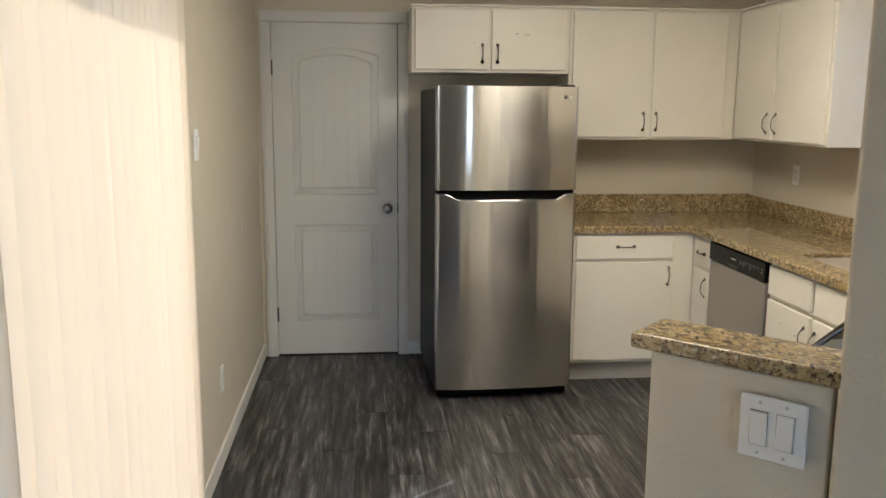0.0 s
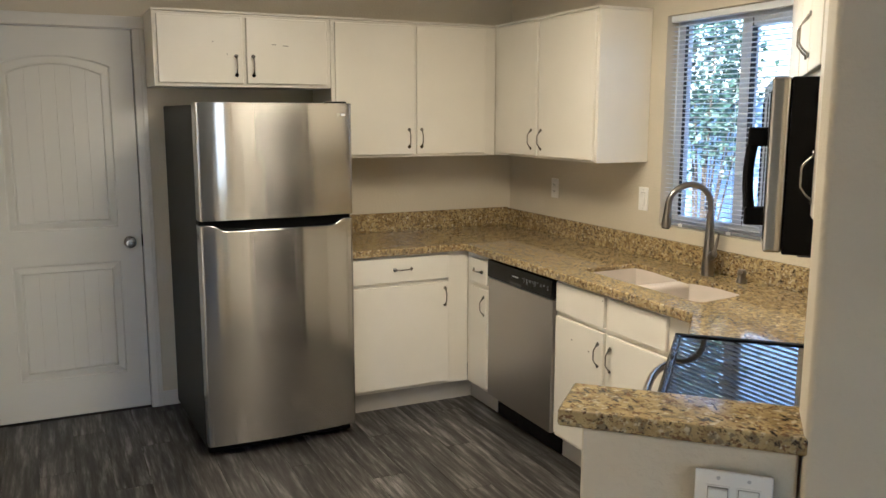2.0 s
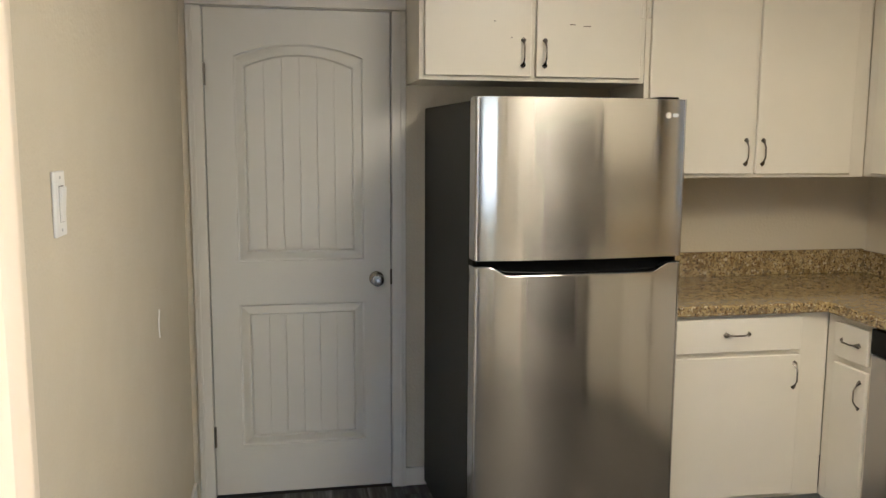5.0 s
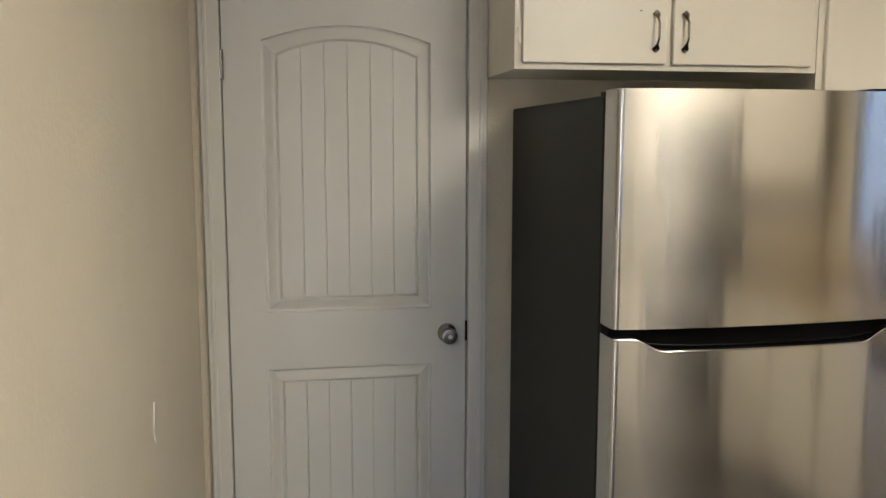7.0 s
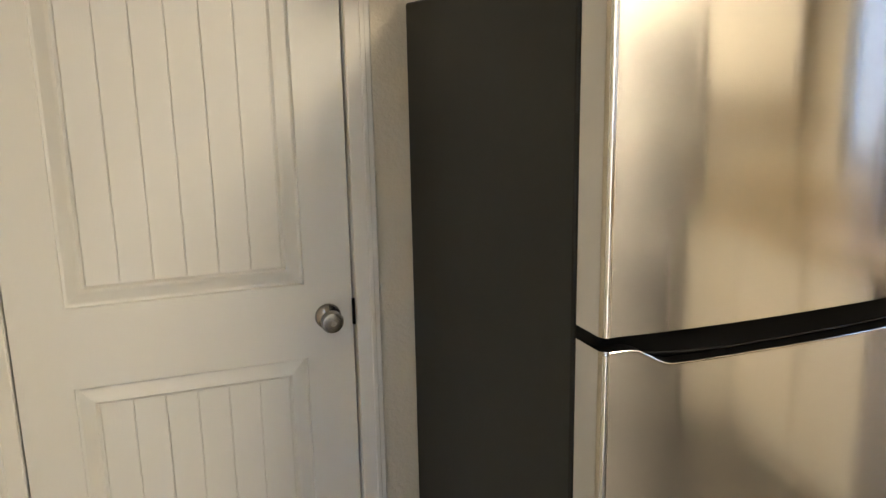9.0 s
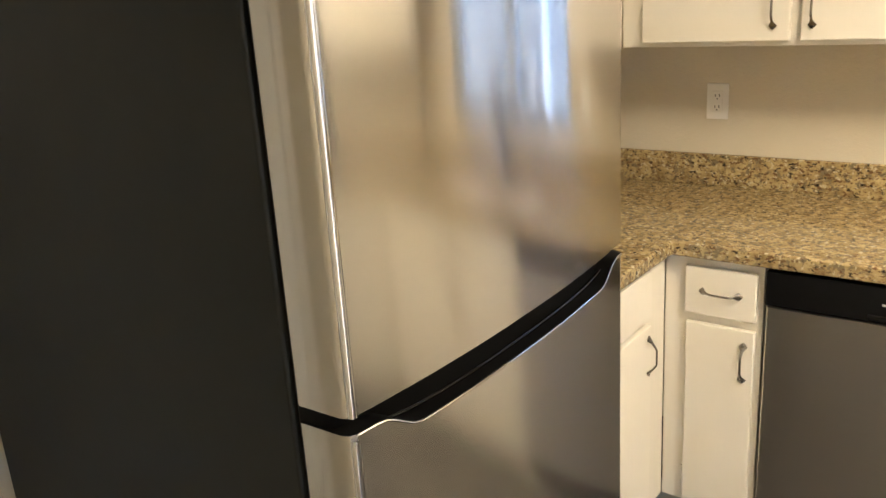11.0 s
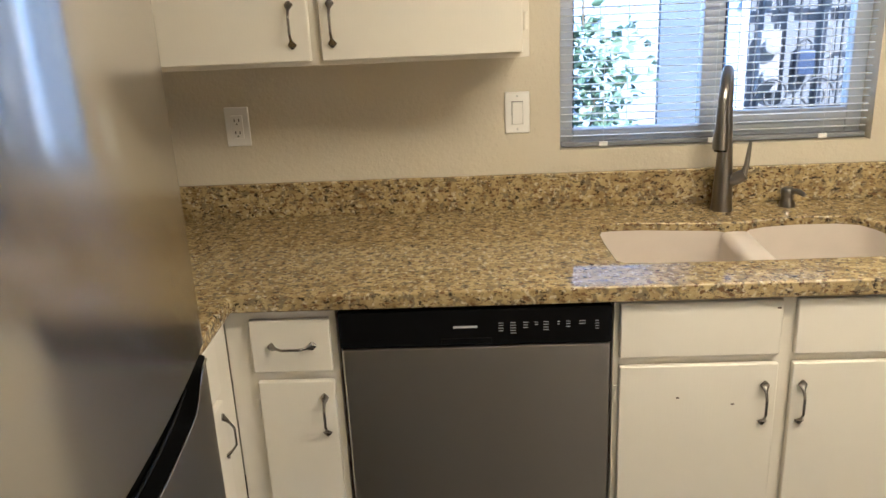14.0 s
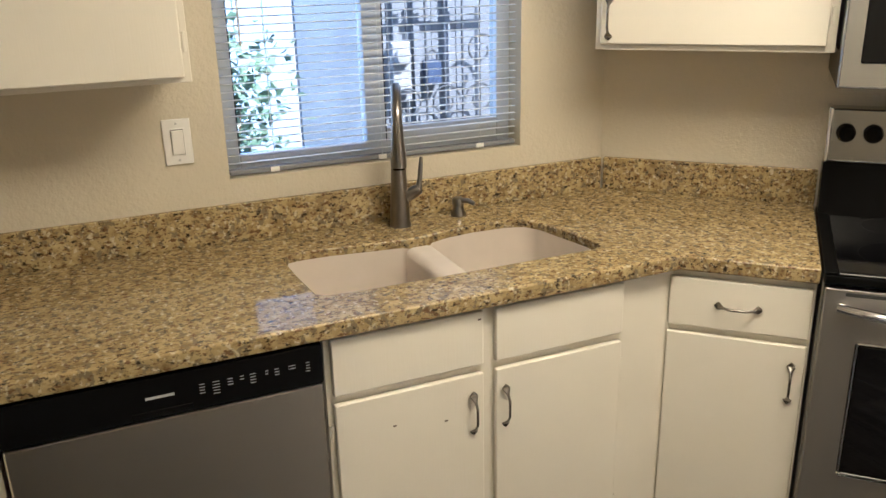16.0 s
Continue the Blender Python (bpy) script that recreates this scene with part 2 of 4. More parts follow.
def tube(bm, pts, radii, n=12, flat=1.0, cap=True):
    """A tube along points; flat squashes its section sideways."""
    rings = []
    up = None
    for i, p in enumerate(pts):
        a, b = Vector(pts[max(0, i - 1)]), Vector(pts[min(len(pts) - 1, i + 1)])
        d = (b - a).normalized()
        if up is None:
            up = Vector((0, 0, 1)) if abs(d.z) < 0.9 else Vector((1, 0, 0))
        s = d.cross(up).normalized()
        up = s.cross(d).normalized()
        r = radii[i] if hasattr(radii, "__len__") else radii
        rx, ry = r if hasattr(r, "__len__") else (r, r * flat)
        rings.append([bm.verts.new(Vector(p) + s * (rx * math.cos(t)) + up * (ry * math.sin(t))) for t in [2 * math.pi * k / n for k in range(n)]])
    for A, B in zip(rings, rings[1:]):
        for k in range(n):
            bm.faces.new((A[k], A[(k + 1) % n], B[(k + 1) % n], B[k]))
    if cap:
        bm.faces.new(rings[0][::-1])
        bm.faces.new(rings[-1])
    return bm


def lathe(bm, prof, n=24, m=None):
    """prof: radius and height pairs, round z."""
    rings = [[bm.verts.new((r * math.cos(2 * math.pi * k / n), r * math.sin(2 * math.pi * k / n), z)) for k in range(n)] for r, z in prof]
    for A, B in zip(rings, rings[1:]):
        for k in range(n):
            bm.faces.new((A[k], A[(k + 1) % n], B[(k + 1) % n], B[k]))
    bm.faces.new(rings[0][::-1])
    bm.faces.new(rings[-1])
    if m is not None:
        bmesh.ops.transform(bm, matrix=m, verts=[v for ring in rings for v in ring])
    return bm


def slab(bm, outline, z0, z1, holes=()):
    """A flat plate with holes, from plan outlines."""
    loops = [outline, *holes]
    top = []
    for lp in loops:
        vs = [bm.verts.new((x, y, z1)) for x, y in lp]
        top.append(vs)
    es = []
    for vs in top:
        es += [bm.edges.new((vs[i], vs[(i + 1) % len(vs)])) for i in range(len(vs))]
    r = bmesh.ops.triangle_fill(bm, use_beauty=True, edges=es)
    faces = [f for f in r["geom"] if isinstance(f, bmesh.types.BMFace)]
    ext = bmesh.ops.extrude_face_region(bm, geom=faces)
    bmesh.ops.translate(bm, vec=(0, 0, z0 - z1), verts=[v for v in ext["geom"] if isinstance(v, bmesh.types.BMVert)])
    return bm


BACK = pose(0, 0, 0)                      # local x to the viewer's right, front towards -y
SIDE = pose(W, 0, 0, 0, 0, -90)           # window wall: local x runs towards -y
DIAG = pose(CX, CY, 0, 0, 0, -135)        # range wall

# ---- structure ----
def wall(name, m, x0, x1, thick, z0, z1, holes=()):
    """A wall whose room face is local y=0, holes as x0, x1, z0, z1."""
    bm = bmesh.new()
    xs = sorted({x0, x1, *[h[0] for h in holes], *[h[1] for h in holes]})
    zs = sorted({z0, z1, *[h[2] for h in holes], *[h[3] for h in holes]})
    for a, b in zip(xs, xs[1:]):
        for c, d in zip(zs, zs[1:]):
            if not any(h[0] <= a and b <= h[1] and h[2] <= c and d <= h[3] for h in holes):
                box(bm, a, b, 0, thick, c, d)
    bmesh.ops.remove_doubles(bm, verts=bm.verts[:], dist=1e-5)
    seen = {}
    for f in bm.faces[:]:
        k = tuple(round(c, 4) for c in f.calc_center_median())
        seen.setdefault(k, []).append(f)
    bmesh.ops.delete(bm, geom=[f for fs in seen.values() if len(fs) > 1 for f in fs], context="FACES")
    ob = solid(name, bm, WALL, "beige painted wall with light orange-peel texture", "wall", smooth=False)
    ob.matrix_world = m
    return ob


DX0, DX1, DZ = 0.093, 0.848, 2.065        # door leaf
wall("wall_north", BACK, -0.15, W + 0.15, 0.14, 0, CEIL, [(DX0 - 0.012, DX1 + 0.012, 0, DZ + 0.012)])
wall("wall_east", SIDE, 0.0, -CY + 0.0, 0.14, 0, CEIL, [(-WIN[1], -WIN[0], WIN[2], WIN[3])])
wall("wall_range", DIAG, 0.0, 2.05, 0.14, 0, CEIL)
wall("wall_west", pose(0, 0, 0, 0, 0, 90), -9.14, 0.0, 0.14, 0, CEIL, [(PATIO[0], PATIO[1], PATIO[2], PATIO[3])])
# unseen walls that close the room around the added south door
wall("wall_south", pose(0, -9.0, 0, 0, 0, 180), -4.5, 0.15, 0.14, 0, CEIL, [(-SOUTH[1], -SOUTH[0], SOUTH[2], SOUTH[3])])
wall("wall_dining_east", pose(4.3, 0, 0, 0, 0, -90), 5.6, 9.0, 0.14, 0, CEIL)
wall("wall_dining_north", pose(0, -5.6, 0), 3.2, 4.3, 0.14, 0, CEIL)


def diag_box(bm, u0, u1, n0, n1, z0, z1, bev=0.0):
    box(bm, u0, u1, -n1, -n0, z0, z1, bev, 3)
    return bm


# full-height return wall beside the range, and the half wall that carries the ledge
rw = solid("wall_return", diag_box(bmesh.new(), 1.905, 2.05, -2.3, 0.365, 0, CEIL, 0.012), WALL, "beige textured full-height return wall with rounded corner", "wall")
rw.matrix_world = DIAG
pw = solid("half_wall", diag_box(bmesh.new(), 1.909, 2.036, 0.37, 0.715, 0, 1.098, 0.006), WALL, "beige textured half wall under a granite ledge", "half wall")
pw.matrix_world = DIAG

bmc = box(nb(-0.2, 3.34, -5.5, 0.2, CEIL, CEIL + 0.1), -0.2, 4.5, -9.2, -5.501, CEIL, CEIL + 0.1)
solid("ceiling", bmc, CEILING, "flat off-white textured ceiling", "ceiling", smooth=False)
bmf = box(nb(-0.2, 3.34, -5.5, 0.2, -0.12, -0.004), -0.2, 4.5, -9.2, -5.501, -0.12, -0.004)
FLOOR = solid("floor", bmf, plain("floor_base", (0.02, 0.018, 0.016), 0.8), "dark grey wood-look vinyl plank floor", "floor", smooth=False)


# baseboard along the left wall, door casing
bb = nb(0.0, 0.013, -2.38, -0.02, 0, 0.085, 0.004)
solid("baseboard", bb, TRIM, "off-white painted baseboard", "baseboard")
bb2 = nb(0.905, 1.05, -0.013, 0.0, 0, 0.085, 0.004)
solid("baseboard_back", bb2, TRIM, "off-white painted baseboard", "baseboard")


def casing():
    t = thing("door_trim", pose(0, 0, 0), "white painted wooden casing round the door", "door trim", kind="structure")
    for nm, a in (("casing_side", (DX0 - 0.066, DX0 - 0.004, 0, DZ + 0.004)), ("casing_side", (DX1 + 0.005, DX1 + 0.066, 0, DZ + 0.004)), ("casing_head", (DX0 - 0.066, DX1 + 0.066, DZ + 0.006, DZ + 0.068))):
        bm = nb(a[0], a[1], -0.016, 0.0, a[2], a[3], 0.004)
        part(nm, bm, TRIM, t)
        if nm == "casing_side":
            w = 0.012
            x = a[0] + 0.014 if a[0] < 0.4 else a[1] - 0.014 - w
            part("bead", nb(x, x + w, -0.0205, -0.0155, a[2], a[3], 0.002), TRIM, t)
    for x0, x1 in ((DX0 - 0.012, DX0 - 0.004), (DX1 + 0.005, DX1 + 0.012)):
        part("jamb", nb(x0, x1, 0.0, 0.12, 0, DZ + 0.002), TRIM, t)
    part("jamb_head", nb(DX0 - 0.012, DX1 + 0.012, 0.0, 0.12, DZ + 0.003, DZ + 0.012), TRIM, t)
    # sheet behind the leaf, coloured dark for the shade in the door's gaps
    part("gap_shade", nb(DX0 - 0.0035, DX1 + 0.0045, 0.03, 0.075, 0, DZ), SLOT, t)


casing()


def panel_loop(x0, x1, z0, z1, sag, d):
    """Outline of a door panel set in by d; sag is the rise of its arched head."""
    x0, x1, z0, z1 = x0 + d, x1 - d, z0 + d, z1 - d
    pts = [(x0, z0), (x1, z0)]
    n = 14 if sag else 1
    for i in range(n + 1):
        s = i / n
        pts.append((x1 + (x0 - x1) * s, z1 - sag + (sag * (1 - (2 * s - 1) ** 2) if sag else 0)))
    return pts


def interior_door():
    t = thing("door_1", pose(0, 0, 0), "closed white two-panel interior door with arched top panel", "door", kind="structure")
    yf = 0.004
    panels = [(DX0 + 0.115, DX1 - 0.115, 1.03, 1.925, 0.05), (DX0 + 0.115, DX1 - 0.115, 0.225, 0.845, 0.0)]
    bm = bmesh.new()
    es = []
    outer = [(DX0, 0.012), (DX1, 0.012), (DX1, DZ), (DX0, DZ)]
    rings = []

    def ring(pts, y):
        return [bm.verts.new((x, y, z)) for x, z in pts]

    for pts in [outer] + [panel_loop(*p, 0.0) for p in panels]:
        vs = ring(pts, yf)
        rings.append(vs)
        es += [bm.edges.new((vs[i], vs[(i + 1) % len(vs)])) for i in range(len(vs))]
    bmesh.ops.triangle_fill(bm, use_beauty=True, edges=es)
    for p, vs in zip(panels, rings[1:]):
        prev = vs
        for d, y in ((0.001, yf + 0.015), (0.007, yf + 0.016), (0.032, yf + 0.006), (0.040, yf + 0.0045), (0.046, yf + 0.011)):
            cur = ring(panel_loop(*p, d), y)
            for i in range(len(cur)):
                bm.faces.new((prev[i], prev[(i + 1) % len(cur)], cur[(i + 1) % len(cur)], cur[i]))
            prev = cur
        bm.faces.new(prev)
    back = ring(outer, yf + 0.04)
    o = rings[0]
    for i in range(4):
        bm.faces.new((o[i], o[(i + 1) % 4], back[(i + 1) % 4], back[i]))
    bm.faces.new(back)
    part("door_leaf", bm, DOORP, t, smooth=False)
    for p in panels:
        loop = panel_loop(*p, 0.048)
        x0, x1 = loop[0][0], loop[1][0]
        z0 = loop[0][1]
        n = 6
        wdt = (x1 - x0) / n

        def head(x):
            s = (x - x0) / (x1 - x0)
            return p[3] - 0.048 - p[4] + (p[4] * (1 - (2 * s - 1) ** 2) if p[4] else 0)

        for k in range(n):
            a, b = x0 + k * wdt + 0.0006, x0 + (k + 1) * wdt - 0.0006
            bm = bmesh.new()
            outline = [(a, z0), (b, z0)] + [(b + (a - b) * i / 4, head(b + (a - b) * i / 4)) for i in range(5)]
            f0 = [bm.verts.new((x, yf + 0.008, z)) for x, z in outline]
            cx = (a + b) / 2
            f1 = [bm.verts.new((cx + (x - cx) * 0.95, yf + 0.0066, z)) for x, z in outline]
            for i in range(len(f0)):
                bm.faces.new((f0[i], f0[(i + 1) % len(f0)], f1[(i + 1) % len(f0)], f1[i]))
            bm.faces.new(f1)
            part("panel_plank", bm, DOORP, t, smooth=False)
    for z in (1.80, 0.275):
        bm = bmesh.new()
        tube(bm, [(DX0 - 0.003, -0.006, z - 0.045), (DX0 - 0.003, -0.006, z + 0.045)], 0.006, 10)
        box(bm, DX0 - 0.011, DX0 + 0.005, -0.002, 0.003, z - 0.044, z + 0.044)
        part("hinge", bm, PEWTER, t, "dull pewter door hinge")
    kz, kx = 0.945, 0.787
    bm = lathe(bmesh.new(), [(0.032, 0), (0.031, 0.006), (0.026, 0.010), (0.013, 0.014), (0.0125, 0.03), (0.02, 0.034), (0.0265, 0.042), (0.0275, 0.052), (0.024, 0.06), (0.012, 0.063)], 28)
    kb = part("knob", bm, PEWTER, t, "dark pewter round door knob")
    kb.matrix_local = pose(kx, yf, kz, 90, 0, 0)
    bm = lathe(bmesh.new(), [(0.0075, 0.0), (0.007, 0.003)], 16)
    kk = part("keyhole", bm, CHROME, kb)
    kk.matrix_local = pose(0, 0, 0.0625)
    part("latch", nb(DX1 - 0.002, DX1 + 0.010, -0.004, 0.004, 0.918, 0.985, 0.002), BLACK, t, "dark metal latch strike")


interior_door()


# ---- cabinets ----
def handle_bm(length=0.116):
    """Arched pull with spoon-shaped ends, along local z, standing out to -y."""
    bm = bmesh.new()
    pts, rad = [], []
    n = 22
    for i in range(n + 1):
        s = i / n
        z = (s - 0.5) * length
        e = min(s, 1 - s)
        y = -0.004 - 0.022 * min(1, max(0, (e - 0.10) / 0.22)) ** 0.7
        w = 0.0034 + 0.0084 * math.exp(-((e - 0.09) / 0.06) ** 2)
        if e < 0.03:
            w *= 0.55 + 15 * e
        pts.append((0, y, z))
        rad.append((0.0026 + 0.001 * math.exp(-((e - 0.09) / 0.06) ** 2), w))
    tube(bm, pts, rad, 10)
    return bm


HANDLE = mesh_of("handle", handle_bm(), PEWTER)
HINGE = mesh_of("hinge", box(nb(-0.006, 0.006, -0.004, 0.0, -0.022, 0.022, 0.001), -0.003, 0.003, -0.008, -0.003, -0.022, 0.022, 0.001), CAB)


def add_handle(parent, x, y, z, across=False):
    h = new("handle", HANDLE)
    h.parent = parent
    h["label"] = "pewter arched pull handle"
    h.matrix_local = pose(x, y, z, 0, 90 if across else 0, 0)
    return h


def front(kind, parent, x0, x1, z0, z1, y, handle=None, hinge=None):
    """A slab front 18 mm thick whose back lies on y."""
    ob = part(kind, nb(x0, x1, y - 0.018, y - 0.0005, z0, z1, 0.004, 2), CAB, parent)
    if handle:
        add_handle(ob, handle[0], y - 0.018, handle[1], handle[2] if len(handle) > 2 else False)
    if hinge:
        hx = x0 - 0.007 if hinge == "L" else x1 + 0.007
        for z in (z0 + 0.075, z1 - 0.075):
            h = new("hinge", HINGE)
            h.parent = ob
            h.matrix_local = pose(hx, y - 0.0005, z)
    return ob


def base_unit(m, x0, x1, depth, label, fronts, z0=0.115, kick=True, name="base_cabinet", k0=0.0, k1=0.0, top=0.876):
    t = thing(name, m, label, "cabinet", "base cabinets")
    part("body", nb(x0, x1, -depth + (0.02 if top < 0.87 else 0), -0.003, z0, top, 0.002), CAB_IN, t)
    if top < 0.87:
        part("face_frame", nb(x0, x1, -depth, -depth + 0.019, z0, 0.876, 0.002), CAB_IN, t)
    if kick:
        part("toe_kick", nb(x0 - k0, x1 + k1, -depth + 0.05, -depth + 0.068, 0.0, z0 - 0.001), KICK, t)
    for f in fronts:
        front(f[0], t, *f[1:5], -depth, *f[5:])
    return t


def wall_unit(m, x0, x1, depth, z0, z1, label, fronts):
    t = thing("wall_cabinet", m, label, "cabinet", "wall cabinets")
    part("body", nb(x0, x1, -depth, -0.003, z0, z1, 0.002), CAB_IN, t)
    part("top_rail", nb(x0 - 0.004, x1 + 0.004, -depth - 0.014, -0.003, z1 + 0.001, z1 + 0.014, 0.003), CAB_IN, t)
    for f in fronts:
        front(f[0], t, *f[1:5], -depth, *f[5:])
    return t


UT = 2.132
# above the fridge
wall_unit(BACK, 0.915, 1.824, 0.355, 1.768, UT, "white painted wall cabinet above the fridge, two slab doors", [
    ("cabinet_door", 0.935, 1.352, 1.785, 2.118, (1.318, 1.875), "L"),
    ("cabinet_door", 1.372, 1.80, 1.785, 2.118, (1.405, 1.875), "R")])
wall_unit(BACK, 1.826, 2.839, 0.355, 1.392, UT, "tall white painted corner wall cabinet, two slab doors", [
    ("cabinet_door", 1.846, 2.305, 1.407, 2.118, (2.275, 1.497), "L"),
    ("cabinet_door", 2.325, 2.765, 1.407, 2.118, (2.352, 1.497), "R")])
wall_unit(SIDE, 0.357, 1.385, 0.315, 1.395, UT, "tall white painted wall cabinet beside the window", [
    ("cabinet_door", 0.425, 0.845, 1.408, 2.118, (0.802, 1.497), "L"),
    ("cabinet_door", 0.872, 1.368, 1.408, 2.118, (0.902, 1.497), "R")])
wall_unit(DIAG, 0.03, 0.640, 0.315, 1.395, UT, "white painted wall cabinet beside the microwave", [
    ("cabinet_door", 0.045, 0.618, 1.412, 2.118, (0.068, 1.48), "R")])
wall_unit(DIAG, 0.644, 1.406, 0.315, 1.722, UT, "white painted wall cabinet above the microwave, two doors", [
    ("cabinet_door", 0.662, 1.015, 1.737, 2.118, (0.985, 1.83), "L"),
    ("cabinet_door", 1.033, 1.388, 1.737, 2.118, (1.062, 1.83), "R")])
wall_unit(DIAG, 1.410, 1.90, 0.315, 1.395, UT, "narrow white painted wall cabinet by the return wall", [
    ("cabinet_door", 1.428, 1.88, 1.410, 2.118, (1.46, 1.497), "R")])

BD = 0.635          # base depth at the back wall
SD = 0.632          # base depth at the window wall
DD = 0.585          # base depth at the range wall
base_unit(BACK, 1.80, W - SD - 0.002, BD, "white painted base cabinet with drawer and door", [
    ("drawer_front", 1.83, 2.395, 0.728, 0.862, (2.115, 0.80, True)),
    ("cabinet_door", 1.83, 2.395, 0.135, 0.708, (2.368, 0.628), "L")], k1=0.068)
base_unit(SIDE, BD + 0.001, 0.903, SD, "narrow white painted base cabinet by the corner", [
    ("drawer_front", 0.698, 0.888, 0.715, 0.85, (0.797, 0.785, True)),
    ("cabinet_door", 0.703, 0.888, 0.135, 0.69, (0.862, 0.60), "L")], k0=0.049)
base_unit(SIDE, 1.552, 2.494, SD, "white painted sink cabinet with two doors", [
    ("false_front", 1.566, 1.935, 0.728, 0.866),
    ("false_front", 1.968, 2.33, 0.728, 0.866),
    ("cabinet_door", 1.566, 1.935, 0.135, 0.706, (1.905, 0.605), "L"),
    ("cabinet_door", 1.968, 2.33, 0.135, 0.706, (1.992, 0.605), "R")], top=0.655)
base_unit(DIAG, 0.285, 0.652, DD, "white painted base cabinet beside the range", [
    ("drawer_front", 0.304, 0.646, 0.722, 0.856, (0.475, 0.79, True)),
    ("cabinet_door", 0.304, 0.646, 0.135, 0.702, (0.615, 0.60), "L")])
base_unit(DIAG, 1.428, 1.90, DD, "white painted base cabinet against the half wall", [
    ("drawer_front", 1.445, 1.88, 0.728, 0.855, (1.705, 0.795, True)),
    ("cabinet_door", 1.445, 1.88, 0.135, 0.706, (1.56, 0.60), "R")])

# ---- worktop ----
CT = 0.918
q = math.sqrt(0.5)


def dg(u, n):
    return (CX - q * u - q * n, CY - q * u + q * n)


EX, EY, EN = W - 0.668, -0.668, 0.615
u_in = (EX - CX + q * EN) / -q          # where the diagonal front meets the window run's front
SINK_HOLE = [(2.660, -1.582), (2.640, -1.602), (2.636, -1.64), (2.634, -1.95), (2.636, -2.31), (2.643, -2.343), (2.668, -2.357), (2.80, -2.340), (2.905, -2.312),
             (2.945, -2.288), (2.964, -2.24), (2.968, -2.15), (2.958, -2.05), (2.940, -1.97), (2.934, -1.92), (2.940, -1.86), (2.955, -1.74), (2.962, -1.64), (2.956, -1.588), (2.930, -1.570), (2.80, -1.572)]


def worktop():
    bm = bmesh.new()
    out = [(1.795, -0.003), (W - 0.003, -0.003), (W - 0.003, CY + 0.001), dg(0.655, 0.003), dg(0.655, EN), dg(u_in, EN), (EX, EY), (1.795, EY)]
    slab(bm, out, 0.878, CT, [SINK_HOLE])
    ob = solid("worktop", bm, GRANITE, "speckled gold and brown polished granite worktop", "worktop", kind="thing")
    bv_ = ob.modifiers.new("edge", "BEVEL")
    bv_.width, bv_.segments, bv_.limit_method, bv_.angle_limit = 0.012, 4, "ANGLE", radians(40)
    bv_.harden_normals = True
    del ob["kind"]
    bm = bmesh.new()
    slab(bm, [dg(1.426, 0.003), dg(1.902, 0.003), dg(1.902, EN), dg(1.426, EN)], 0.878, CT)
    ob2 = solid("worktop", bm, GRANITE, "small piece of granite worktop beside the range", "worktop", kind="thing")
    del ob2["kind"]
    m2 = ob2.modifiers.new("edge", "BEVEL")
    m2.width, m2.segments, m2.limit_method = 0.012, 3, "ANGLE"
    m2.harden_normals = True


worktop()
t_bs = thing("backsplash", pose(0, 0, 0), "low speckled granite upstand along the walls", "backsplash", kind="structure")
part("upstand", nb(1.795, W - 0.024, -0.022, -0.002, CT, CT + 0.114, 0.003), GRANITE, t_bs)
part("upstand", nb(W - 0.022, W - 0.002, CY + 0.012, -0.002, CT, CT + 0.105, 0.003), GRANITE, t_bs)
u3 = part("upstand", nb(0.012, 0.655, -0.022, -0.002, CT, CT + 0.105, 0.003), GRANITE, t_bs)
u3.matrix_local = DIAG

lg = bmesh.new()
box(lg, 1.893, 2.048, -0.756, -0.356, 1.100, 1.131, 0.006, 3)
ledge = solid("ledge", lg, GRANITE, "thick speckled granite ledge capping the half wall", "ledge", kind="thing")
del ledge["kind"]
ledge.matrix_world = DIAG


# ---- fridge ----
FX0, FX1 = 1.018, 1.764


def bulge(s):
    """Depth of the curved door front over its width, s from 0 to 1."""
    return 0.020 * (1 - abs(2 * s - 1) ** 2.2)


def fridge_door(x0, x1, yb, yf, z0, ztop, n=40):
    """A door with a bowed front; ztop gives the upper edge at s."""
    bm = bmesh.new()
    prof = []
    r = 0.012
    for s in [0.0, 0.004] + [i / n for i in range(1, n)] + [0.996, 1.0]:
        prof.append((x0 + (x1 - x0) * (0.016 + 0.968 * s), yf - bulge(s), s))
    left = [(x0, yb, 0), (x0, yf + r, 0), (x0 + 0.0035, yf + r * 0.3, 0)]
    right = [(x1 - 0.0035, yf + r * 0.3, 1), (x1, yf + r, 1), (x1, yb, 1)]
    pts = left + prof + right
    lo = [bm.verts.new((x, y, z0)) for x, y, s in pts]
    hi = [bm.verts.new((x, y, ztop(s))) for x, y, s in pts]
    for i in range(len(pts) - 1):
        bm.faces.new((lo[i], lo[i + 1], hi[i + 1], hi[i]))
    bm.faces.new((lo[-1], lo[0], hi[0], hi[-1]))
    bm.faces.new(lo[::-1])
    # top strip back to the rear edge keeps the dipped edge planar in rows
    br = [bm.verts.new((x, yb, ztop(s))) for x, y, s in pts[1:-1]]
    seq = [hi[0]] + br + [hi[-1]]
    for i in range(len(pts) - 1):
        a, b, c, d = hi[i], hi[i + 1], seq[i + 1], seq[i]
        vs = []
        for v in (a, b, c, d):
            if v not in vs:
                vs.append(v)
        if len(vs) > 2:
            bm.faces.new(vs)
    return bm


